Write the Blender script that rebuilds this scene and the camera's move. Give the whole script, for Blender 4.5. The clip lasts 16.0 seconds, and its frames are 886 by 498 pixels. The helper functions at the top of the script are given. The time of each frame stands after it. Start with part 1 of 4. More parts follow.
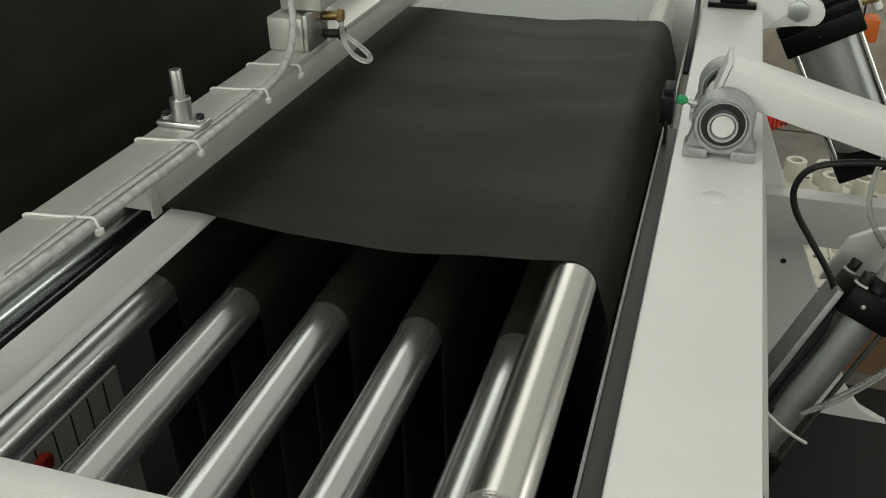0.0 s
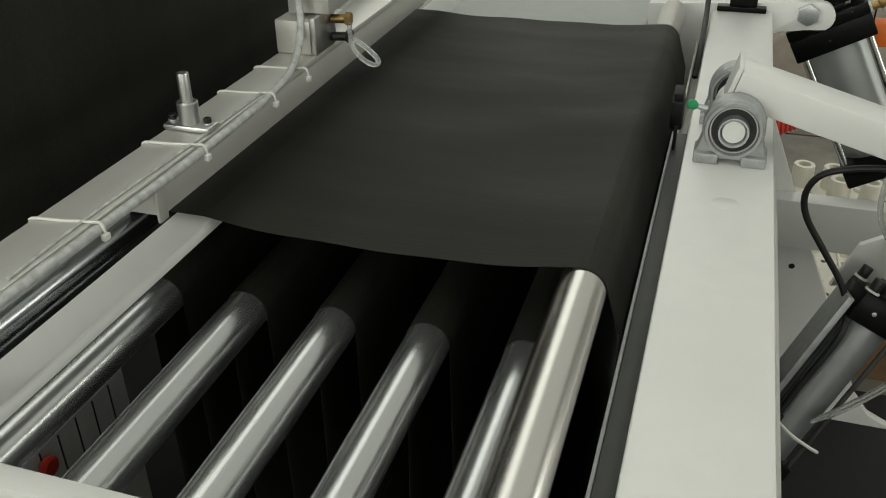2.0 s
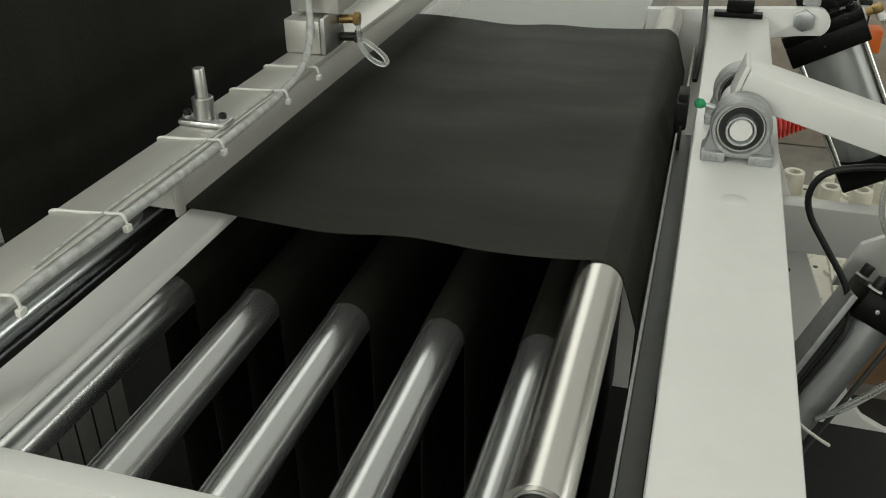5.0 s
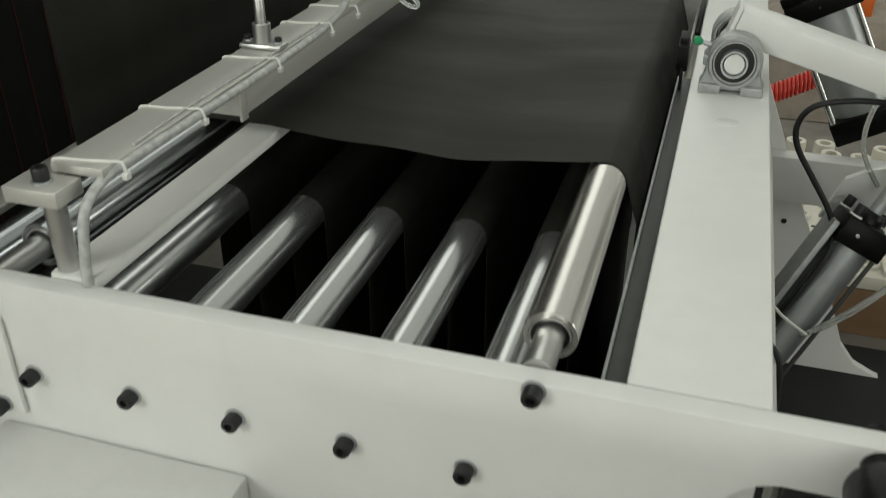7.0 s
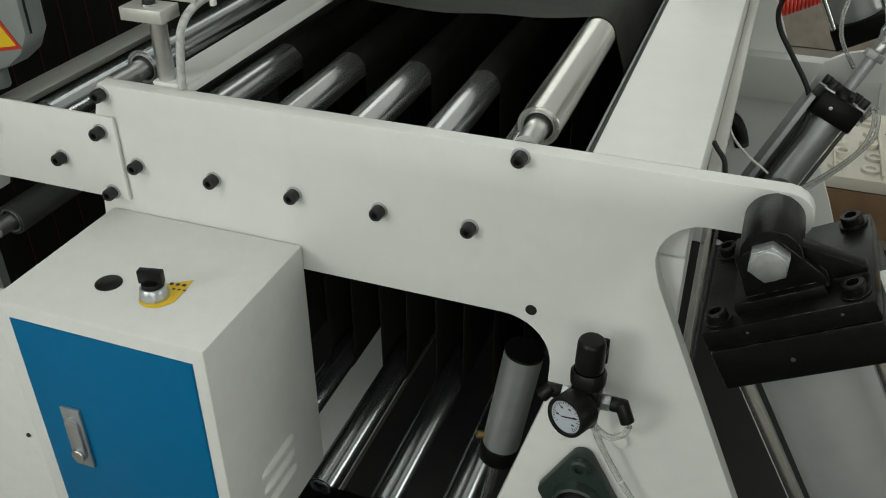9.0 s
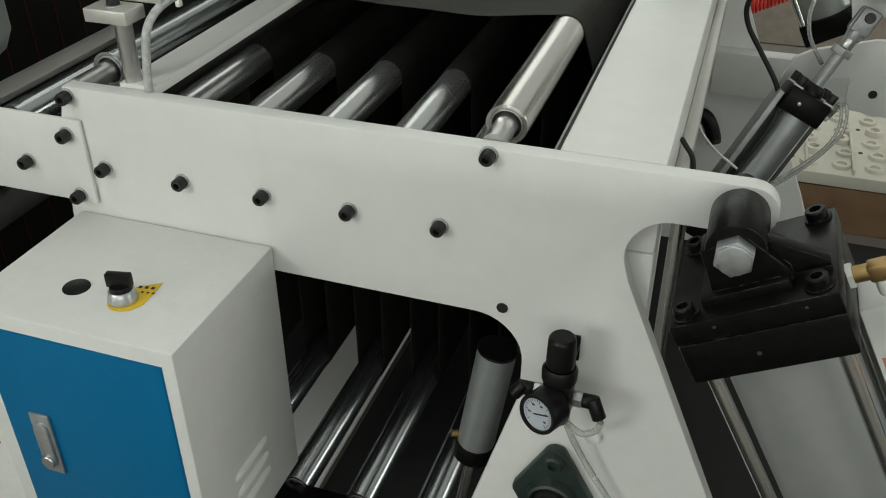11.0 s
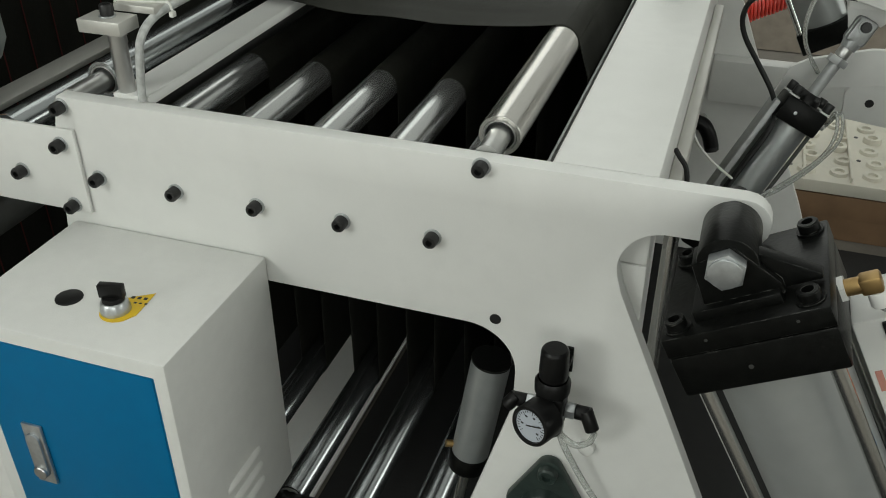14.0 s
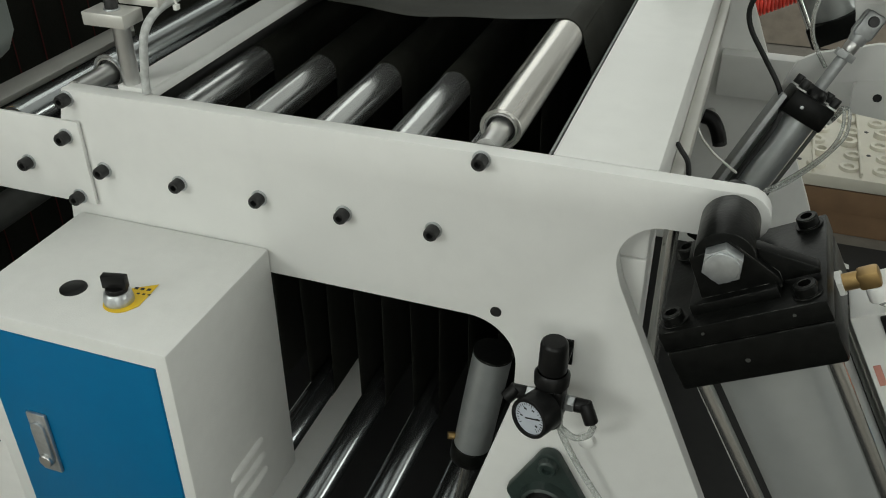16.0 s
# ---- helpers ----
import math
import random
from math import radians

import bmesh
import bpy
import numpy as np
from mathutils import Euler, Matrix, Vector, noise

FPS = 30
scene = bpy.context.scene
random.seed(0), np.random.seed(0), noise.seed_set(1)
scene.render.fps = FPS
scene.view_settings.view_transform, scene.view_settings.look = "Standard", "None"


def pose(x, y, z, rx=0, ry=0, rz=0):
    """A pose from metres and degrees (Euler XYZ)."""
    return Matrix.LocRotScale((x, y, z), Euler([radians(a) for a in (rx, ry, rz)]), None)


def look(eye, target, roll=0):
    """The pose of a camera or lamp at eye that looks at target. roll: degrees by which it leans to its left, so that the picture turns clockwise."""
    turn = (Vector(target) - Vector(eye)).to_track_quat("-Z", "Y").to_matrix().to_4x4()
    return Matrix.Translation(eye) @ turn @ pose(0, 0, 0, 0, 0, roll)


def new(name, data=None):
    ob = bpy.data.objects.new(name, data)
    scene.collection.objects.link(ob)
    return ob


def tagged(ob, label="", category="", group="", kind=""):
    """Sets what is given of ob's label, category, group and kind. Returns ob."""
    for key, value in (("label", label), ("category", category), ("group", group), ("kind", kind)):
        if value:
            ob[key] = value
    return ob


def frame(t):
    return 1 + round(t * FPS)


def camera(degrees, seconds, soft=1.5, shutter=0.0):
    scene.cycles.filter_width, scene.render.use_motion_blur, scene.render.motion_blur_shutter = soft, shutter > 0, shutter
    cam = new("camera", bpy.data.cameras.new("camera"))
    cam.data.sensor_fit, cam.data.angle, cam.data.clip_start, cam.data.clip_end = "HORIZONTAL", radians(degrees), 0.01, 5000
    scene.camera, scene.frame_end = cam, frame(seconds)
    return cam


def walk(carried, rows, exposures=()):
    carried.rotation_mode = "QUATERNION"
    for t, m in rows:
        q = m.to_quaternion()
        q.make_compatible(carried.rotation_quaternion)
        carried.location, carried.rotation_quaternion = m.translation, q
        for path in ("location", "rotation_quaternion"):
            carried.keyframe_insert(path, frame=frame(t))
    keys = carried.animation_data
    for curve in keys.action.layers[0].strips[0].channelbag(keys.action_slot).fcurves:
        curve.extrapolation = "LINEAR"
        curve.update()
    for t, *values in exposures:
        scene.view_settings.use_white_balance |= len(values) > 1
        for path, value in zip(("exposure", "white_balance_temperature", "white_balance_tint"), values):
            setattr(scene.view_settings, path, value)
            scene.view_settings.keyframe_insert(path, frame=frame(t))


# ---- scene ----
cam = camera(52.6, 16.0, 1.0, 0.3)
PATH = [
    (0, (0.031, -0.335, 1.439), (-0.488, 1.31, 0.426), -0.9),
    (0.5, (0.025, -0.324, 1.434), (-0.498, 1.314, 0.413), -1.2),
    (1, (0.023, -0.323, 1.438), (-0.503, 1.315, 0.417), -1.0),
    (1.5, (0.019, -0.324, 1.44), (-0.504, 1.313, 0.418), -0.8),
    (2, (0.025, -0.328, 1.439), (-0.504, 1.315, 0.429), -0.8),
    (2.5, (0.025, -0.329, 1.436), (-0.503, 1.324, 0.44), -0.7),
    (3, (0.026, -0.33, 1.431), (-0.504, 1.33, 0.448), -1.0),
    (3.5, (0.026, -0.328, 1.436), (-0.503, 1.323, 0.439), -0.7),
    (4, (0.019, -0.336, 1.43), (-0.502, 1.318, 0.433), -0.7),
    (6.5, (-0.02, -0.426, 1.42), (-0.49, 1.262, 0.456), 0.6),
    (7, (0.026, -0.507, 1.405), (-0.489, 1.149, 0.409), -0.0),
    (7.5, (0.098, -0.63, 1.384), (-0.468, 0.978, 0.339), -0.3),
    (8, (0.124, -0.717, 1.377), (-0.45, 0.87, 0.303), -0.0),
    (8.5, (0.127, -0.741, 1.379), (-0.449, 0.837, 0.294), -0.0),
    (9, (0.132, -0.745, 1.382), (-0.45, 0.833, 0.301), -0.2),
    (9.5, (0.137, -0.742, 1.382), (-0.44, 0.839, 0.302), -0.4),
    (10, (0.143, -0.741, 1.381), (-0.42, 0.844, 0.299), -0.4),
    (12.5, (0.14, -0.743, 1.382), (-0.392, 0.855, 0.303), 0.0),
    (13, (0.144, -0.739, 1.383), (-0.395, 0.856, 0.304), -0.1),
    (13.5, (0.146, -0.736, 1.384), (-0.395, 0.861, 0.308), -0.1),
    (14, (0.148, -0.735, 1.386), (-0.396, 0.863, 0.313), -0.1),
    (14.5, (0.151, -0.734, 1.386), (-0.399, 0.863, 0.315), -0.2),
    (15, (0.154, -0.736, 1.386), (-0.404, 0.861, 0.318), -0.3),
    (15.5, (0.157, -0.737, 1.385), (-0.406, 0.856, 0.315), -0.3),
    (16, (0.16, -0.735, 1.387), (-0.406, 0.847, 0.303), -0.3),
]
# the picture is a touch brighter and warmer before the camera draws back
walk(cam, [(t, look(eye, target, roll)) for t, eye, target, roll in PATH],
     [(0, 0.09, 6620, 10), (6.5, 0.08, 6600, 10), (8, 0.03, 6400, 10), (16, 0.03, 6400, 10)])

# ---- world, light, exposure ----
world = bpy.data.worlds.new("world")
scene.world = world
world.use_nodes = True
wn = world.node_tree
sky = wn.nodes.new("ShaderNodeTexSky")
sky.sky_type, sky.sun_disc = "NISHITA", False
sky.sun_elevation, sky.sun_rotation = radians(50), radians(215)
wn.links.new(sky.outputs[0], wn.nodes["Background"].inputs[0])
wn.nodes["Background"].inputs[1].default_value = 0.12


def window_light(name, eye, target, w, h, watts, color):
    data = bpy.data.lights.new(name, "AREA")
    data.shape, data.size, data.size_y, data.energy, data.color = "RECTANGLE", w, h, watts, color
    ob = new(name, data)
    ob.matrix_world = look(eye, target)
    return ob


DAY = (0.965, 1.0, 0.925)
window_light("window_light_front", (-3.0, -4.9, 2.8), (-2.2, 0, 2.0), 2.2, 1.7, 106, DAY)
window_light("window_light_front", (1.8, -4.9, 2.6), (1.8, 0, 2.3), 3.6, 2.0, 54, DAY)
window_light("window_light_left", (-5.9, 0.5, 2.6), (0, 0.5, 2.3), 4.0, 2.0, 60, DAY)
window_light("window_light_north", (-2.0, 8.9, 3.2), (-2.0, 0, 2.0), 6.5, 2.8, 75, DAY)
window_light("window_light_north", (4.8, 8.9, 3.2), (4.8, 0, 2.0), 4.5, 2.8, 20, DAY)
window_light("skylight_light", (-2.8, 1.8, 4.95), (-2.8, 1.8, 0), 5.2, 12.0, 200, DAY)
# added fill for faces turned to the right, no known window there
window_light("window_light_right", (8.9, 0.5, 2.6), (0, 0.5, 1.6), 6.0, 2.2, 135, DAY)
window_light("skylight_light", (3.0, 1.8, 4.95), (3.0, 1.8, 0), 5.6, 12.0, 56, DAY)


# ---- materials ----
def material(name, base, rough=0.5, metal=0.0, vary=0.08, scale=30.0, bump=0.0, bump_scale=200.0, stretch=(1, 1, 1), dirt=0.0, coat=0.0, glass=False, spec=0.5, sheen=False):
    m = bpy.data.materials.new(name)
    m.use_nodes = True
    n, l = m.node_tree.nodes, m.node_tree.links
    b = n["Principled BSDF"]
    b.inputs["Metallic"].default_value = metal
    b.inputs["Coat Weight"].default_value = coat
    b.inputs["Specular IOR Level"].default_value = spec
    tc = n.new("ShaderNodeTexCoord")
    mp = n.new("ShaderNodeMapping")
    mp.inputs["Scale"].default_value = stretch
    l.new(tc.outputs["Object"], mp.inputs[0])
    grain = n.new("ShaderNodeTexNoise")
    grain.inputs["Scale"].default_value, grain.inputs["Detail"].default_value = scale, 6
    l.new(mp.outputs[0], grain.inputs["Vector"])
    ramp = n.new("ShaderNodeMapRange")
    ramp.inputs["From Min"].default_value, ramp.inputs["From Max"].default_value = 0.3, 0.7
    ramp.inputs["To Min"].default_value, ramp.inputs["To Max"].default_value = 1 - vary, 1 + vary
    l.new(grain.outputs["Fac"], ramp.inputs["Value"])
    mul = n.new("ShaderNodeVectorMath")
    mul.operation = "MULTIPLY"
    mul.inputs[0].default_value = base[:3]
    l.new(ramp.outputs[0], mul.inputs[1])
    last = mul.outputs[0]
    if dirt:
        big = n.new("ShaderNodeTexNoise")
        big.inputs["Scale"].default_value, big.inputs["Detail"].default_value, big.inputs["Roughness"].default_value = 5.0, 9, 0.7
        l.new(tc.outputs["Object"], big.inputs["Vector"])
        r2 = n.new("ShaderNodeMapRange")
        r2.inputs["From Min"].default_value, r2.inputs["From Max"].default_value = 0.52, 0.75
        r2.inputs["To Min"].default_value, r2.inputs["To Max"].default_value = 1, 1 - dirt
        l.new(big.outputs["Fac"], r2.inputs["Value"])
        m2 = n.new("ShaderNodeVectorMath")
        m2.operation = "MULTIPLY"
        l.new(last, m2.inputs[0]), l.new(r2.outputs[0], m2.inputs[1])
        last = m2.outputs[0]
    l.new(last, b.inputs["Base Color"])
    rr = n.new("ShaderNodeMapRange")
    rr.inputs["To Min"].default_value, rr.inputs["To Max"].default_value = max(rough - 0.06 * min(1, vary * 20), 0.02), min(rough + 0.06 * min(1, vary * 20), 1)
    l.new(grain.outputs["Fac"], rr.inputs["Value"])
    l.new(rr.outputs[0], b.inputs["Roughness"])
    if sheen:
        # long soft wrinkles across the web, their sheen put into roughness and colour
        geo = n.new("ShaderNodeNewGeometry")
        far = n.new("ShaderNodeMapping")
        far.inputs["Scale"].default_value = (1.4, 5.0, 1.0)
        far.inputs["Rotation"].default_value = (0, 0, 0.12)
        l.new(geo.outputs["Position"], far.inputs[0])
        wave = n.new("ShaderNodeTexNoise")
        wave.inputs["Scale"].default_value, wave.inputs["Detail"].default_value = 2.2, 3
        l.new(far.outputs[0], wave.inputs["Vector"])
        w2 = n.new("ShaderNodeMapRange")
        w2.inputs["From Min"].default_value, w2.inputs["From Max"].default_value = 0.35, 0.65
        w2.inputs["To Min"].default_value, w2.inputs["To Max"].default_value = 0.64, 0.54
        l.new(wave.outputs["Fac"], w2.inputs["Value"])
        l.new(w2.outputs[0], b.inputs["Roughness"])
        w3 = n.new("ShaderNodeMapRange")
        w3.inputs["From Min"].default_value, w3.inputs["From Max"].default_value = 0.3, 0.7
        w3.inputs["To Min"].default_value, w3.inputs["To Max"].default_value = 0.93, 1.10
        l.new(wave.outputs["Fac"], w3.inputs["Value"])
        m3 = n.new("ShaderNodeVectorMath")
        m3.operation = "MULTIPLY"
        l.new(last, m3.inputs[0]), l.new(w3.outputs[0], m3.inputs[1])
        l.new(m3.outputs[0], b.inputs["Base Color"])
    if bump:
        fine = n.new("ShaderNodeTexNoise")
        fine.inputs["Scale"].default_value, fine.inputs["Detail"].default_value = bump_scale, 3
        l.new(mp.outputs[0], fine.inputs["Vector"])
        bp = n.new("ShaderNodeBump")
        bp.inputs["Strength"].default_value, bp.inputs["Distance"].default_value = bump, 0.001
        l.new(fine.outputs["Fac"], bp.inputs["Height"])
        l.new(bp.outputs[0], b.inputs["Normal"])
    if glass:
        b.inputs["Transmission Weight"].default_value = 0.75
        b.inputs["IOR"].default_value = 1.3
    return m


BIG_TUBE = material("matt_anodised_barrel", (0.40, 0.415, 0.41), 0.42, 0.55, vary=0.04, scale=40, bump=0.1, dirt=0.08)
TILE = material("pale_switch_tiles", (0.55, 0.56, 0.54), 0.5, vary=0.06)
BLUE_MARK = material("blue_mark", (0.02, 0.16, 0.5), 0.5)
WHITE = material("white_paint", (0.74, 0.74, 0.72), 0.34, vary=0.02, scale=40, bump=0.12, bump_scale=350, dirt=0.09)
CAB_WHITE = material("cabinet_powder_coat", (0.72, 0.72, 0.70), 0.42, vary=0.02, scale=60, bump=0.3, bump_scale=700, dirt=0.06)
WALL = material("hall_wall_paint", (0.62, 0.62, 0.60), 0.8, vary=0.05, scale=3, dirt=0.15)
CEIL = material("hall_roof_sheet", (0.5, 0.51, 0.5), 0.7, vary=0.05, scale=2, dirt=0.1)
CONCRETE = material("worn_concrete", (0.23, 0.21, 0.185), 0.75, vary=0.2, scale=6, bump=0.4, bump_scale=60, dirt=0.3)
# mat colour, also used for the sheet that darkens the floor
MAT_BLACK = material("black_mat_and_floor_shade", (0.016, 0.016, 0.016), 0.85, vary=0.2, scale=40, bump=0.4, bump_scale=300)
# same chrome with the lower rollers' shade put into a darker base
CHROME_SHADED = material("shaded_chrome_roller", (0.42, 0.44, 0.45), 0.20, 0.97, vary=0.008, scale=60, stretch=(3, 0.05, 3))
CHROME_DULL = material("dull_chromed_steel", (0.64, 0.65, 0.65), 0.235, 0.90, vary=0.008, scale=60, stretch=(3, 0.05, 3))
BRIGHT = material("bright_ground_steel", (0.62, 0.62, 0.60), 0.24, 1.0, vary=0.02)
GUIDE = material("satin_ground_roller", (0.72, 0.70, 0.67), 0.27, 1.0, vary=0.01, scale=60, stretch=(3, 0.05, 3))
ENCLOSURE = material("grey_green_enclosure", (0.25, 0.275, 0.26), 0.45, vary=0.03, bump=0.2, bump_scale=500)
STEEL = material("turned_steel", (0.55, 0.55, 0.54), 0.34, 0.95, vary=0.025, scale=120)
ZINC = material("zinc_plated_steel", (0.50, 0.52, 0.53), 0.34, 0.8, vary=0.1, scale=160, bump=0.1)
CAST = material("cast_iron_grey_paint", (0.36, 0.37, 0.37), 0.38, 0.35, vary=0.12, scale=90, bump=0.5, bump_scale=260)
ALU = material("mill_finish_aluminium", (0.60, 0.59, 0.555), 0.42, 0.5, vary=0.05, scale=50, stretch=(1, 0.05, 1), bump=0.08, dirt=0.06)
ANOD = material("anodised_tube", (0.40, 0.42, 0.42), 0.33, 0.65, vary=0.05, scale=60, bump=0.1, dirt=0.05)
BLACK_PAINT = material("black_enamel", (0.0042, 0.0045, 0.0041), 0.34, vary=0.3, scale=120, bump=0.25, bump_scale=260, spec=0.13)
BLACK_PLASTIC = material("black_plastic", (0.006, 0.006, 0.006), 0.36, vary=0.1, scale=100, bump=0.1, spec=0.22)
BLACK_OXIDE = material("black_oxide_steel", (0.018, 0.018, 0.018), 0.42, 0.2, vary=0.25, scale=200)
RUBBER = material("black_rubber", (0.012, 0.012, 0.012), 0.55, vary=0.1, scale=80)
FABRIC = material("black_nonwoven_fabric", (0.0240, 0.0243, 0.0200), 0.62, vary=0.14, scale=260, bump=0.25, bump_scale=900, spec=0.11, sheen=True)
RED_LINE = material("red_selvedge_thread", (0.10, 0.012, 0.010), 0.7, vary=0.2, scale=200)
BLUE = material("blue_powder_coat", (0.0006, 0.132, 0.30), 0.42, vary=0.03, scale=60, bump=0.2, bump_scale=700, spec=0.16)
YELLOW = material("yellow_label", (0.75, 0.50, 0.015), 0.45, vary=0.03)
FADED_RED = material("faded_red_print", (0.55, 0.25, 0.20), 0.6)
LABEL_RED = material("red_label", (0.5, 0.03, 0.02), 0.5)
INK = material("black_print", (0.015, 0.014, 0.012), 0.5)
PAPER = material("white_label", (0.75, 0.75, 0.73), 0.5, vary=0.03)
DIAL = material("gauge_dial", (0.42, 0.45, 0.50), 0.25, vary=0.02)
GREEN = material("green_plastic", (0.02, 0.30, 0.12), 0.4)
DARK_GREEN = material("dark_green_casting", (0.018, 0.030, 0.026), 0.42, vary=0.15, scale=120, bump=0.5, bump_scale=240)
CREAM = material("cream_moulded_plastic", (0.72, 0.69, 0.60), 0.5, vary=0.06, scale=12, bump=0.15, dirt=0.2)
CARD = material("brown_cardboard", (0.24, 0.145, 0.08), 0.8, vary=0.12, scale=14, bump=0.3, bump_scale=120, dirt=0.2)
BRASS = material("brass_fitting", (0.36, 0.24, 0.10), 0.42, 0.9, vary=0.08)
ORANGE = material("orange_plastic", (0.80, 0.16, 0.015), 0.4)
RED_HOSE = material("red_polyurethane_hose", (0.75, 0.06, 0.04), 0.35)
CLEAR_HOSE = material("clear_pneumatic_tube", (0.75, 0.77, 0.75), 0.25, vary=0.04, glass=True)
SPIRAL = material("braided_cable_sleeve", (0.48, 0.49, 0.48), 0.4, 0.1, vary=0.25, scale=120, bump=0.5, bump_scale=160)
TIE = material("white_nylon_tie", (0.72, 0.72, 0.68), 0.45)
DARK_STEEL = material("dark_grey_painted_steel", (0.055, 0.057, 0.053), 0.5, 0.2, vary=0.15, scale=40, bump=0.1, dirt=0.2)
GREY_BOX = material("grey_enclosure", (0.40, 0.42, 0.40), 0.45, vary=0.03, bump=0.2, bump_scale=500)
SACK = material("dusty_sacking", (0.27, 0.23, 0.19), 0.85, vary=0.15, scale=20, bump=0.5, bump_scale=90)




def wear_edges(m, radius, tone):
    """Paint rubbed thin along the sharp edges, broken up by a fine noise."""
    n, l = m.node_tree.nodes, m.node_tree.links
    b = n["Principled BSDF"]
    before = b.inputs["Base Color"].links[0].from_socket
    bev, geo, dot = n.new("ShaderNodeBevel"), n.new("ShaderNodeNewGeometry"), n.new("ShaderNodeVectorMath")
    bev.inputs["Radius"].default_value, dot.operation = radius, "DOT_PRODUCT"
    l.new(bev.outputs[0], dot.inputs[0]), l.new(geo.outputs["Normal"], dot.inputs[1])
    edge = n.new("ShaderNodeMapRange")
    edge.inputs["From Min"].default_value, edge.inputs["From Max"].default_value = 0.97, 0.80
    l.new(dot.outputs["Value"], edge.inputs["Value"])
    spots, cut = n.new("ShaderNodeTexNoise"), n.new("ShaderNodeMapRange")
    spots.inputs["Scale"].default_value, spots.inputs["Detail"].default_value = 90.0, 4
    cut.inputs["From Min"].default_value, cut.inputs["From Max"].default_value = 0.47, 0.62
    l.new(n.new("ShaderNodeTexCoord").outputs["Object"], spots.inputs["Vector"]), l.new(spots.outputs["Fac"], cut.inputs["Value"])
    mul, mix = n.new("ShaderNodeMath"), n.new("ShaderNodeMix")
    mul.operation, mix.data_type = "MULTIPLY", "RGBA"
    l.new(edge.outputs[0], mul.inputs[0]), l.new(cut.outputs[0], mul.inputs[1])
    l.new(mul.outputs[0], mix.inputs[0]), l.new(before, mix.inputs[6])
    mix.inputs[7].default_value = (*tone, 1)
    l.new(mix.outputs[2], b.inputs["Base Color"])


wear_edges(BLACK_PAINT, 0.0012, (0.16, 0.16, 0.15))
FL = 0.13   # height of the hall floor


# ---- mesh helpers ----
def thing(name, label, category, group="", kind="", at=(0, 0, 0)):
    ob = tagged(new(name), label, category, group, kind)
    ob.location = at
    return ob


def part(name, bm, mat, parent=None, label="", angle=35):
    me = bpy.data.meshes.new(name)
    bmesh.ops.recalc_face_normals(bm, faces=bm.faces)
    lim = radians(angle)
    for e in bm.edges:
        e.smooth = len(e.link_faces) == 2 and e.calc_face_angle(4.0) < lim
    for f in bm.faces:
        f.smooth = True
    bm.to_mesh(me)
    bm.free()
    me.materials.append(mat)
    ob = new(name, me)
    if parent:
        ob.parent = parent
    if label:
        ob["label"] = label
    return ob


def bevel_sharp(bm, geom_edges, w, seg=2):
    if w:
        es = [e for e in geom_edges if e.is_valid and len(e.link_faces) == 2 and e.calc_face_angle(0) > radians(40)]
        bmesh.ops.bevel(bm, geom=es, offset=w, segments=seg, profile=0.5, affect="EDGES")


def box(x0, x1, y0, y1, z0, z1, w=0.0, bm=None, m=None):
    b = bmesh.new()
    bmesh.ops.create_cube(b, size=1, matrix=Matrix.Translation(((x0 + x1) / 2, (y0 + y1) / 2, (z0 + z1) / 2)) @ Matrix.Diagonal((x1 - x0, y1 - y0, z1 - z0, 1)))
    bevel_sharp(b, b.edges[:], w)
    return merge(b, bm, m)


def merge(b, bm=None, m=None):
    if m is not None:
        bmesh.ops.transform(b, matrix=m, verts=b.verts)
    if bm is None:
        return b
    me = bpy.data.meshes.new("tmp")
    b.to_mesh(me)
    b.free()
    bm.from_mesh(me)
    bpy.data.meshes.remove(me)
    return bm


def rod(p, q, r, r2=None, seg=32, w=0.0, bm=None):
    p, q = Vector(p), Vector(q)
    b = bmesh.new()
    turn = (q - p).to_track_quat("Z", "Y").to_matrix().to_4x4()
    bmesh.ops.create_cone(b, cap_ends=True, segments=seg, radius1=r, radius2=r if r2 is None else r2, depth=(q - p).length,
                          matrix=Matrix.Translation((p + q) / 2) @ turn)
    if w:
        es = [e for e in b.edges if any(len(f.verts) > 4 for f in e.link_faces)]
        bmesh.ops.bevel(b, geom=es, offset=w, segments=2, profile=0.5, affect="EDGES")
    return merge(b, bm)


def lathe(p, q, profile, seg=40, bm=None):
    """A turned body on the axis from p towards q: profile of (distance along, radius)."""
    p, q = Vector(p), Vector(q)
    turn = Matrix.Translation(p) @ (q - p).to_track_quat("Z", "Y").to_matrix().to_4x4()
    b = bmesh.new()
    rings = []
    for d, r in profile:
        rings.append([b.verts.new(turn @ Vector((r * math.cos(a), r * math.sin(a), d))) for a in (2 * math.pi * i / seg for i in range(seg))]
                     if r > 1e-6 else [b.verts.new(turn @ Vector((0, 0, d)))])
    for a, c in zip(rings, rings[1:]):
        for i in range(seg):
            j = (i + 1) % seg
            if len(a) == 1 and len(c) == 1:
                continue
            if len(a) == 1:
                b.faces.new((a[0], c[i], c[j]))
            elif len(c) == 1:
                b.faces.new((a[i], a[j], c[0]))
            else:
                b.faces.new((a[i], a[j], c[j], c[i]))
    return merge(b, bm)


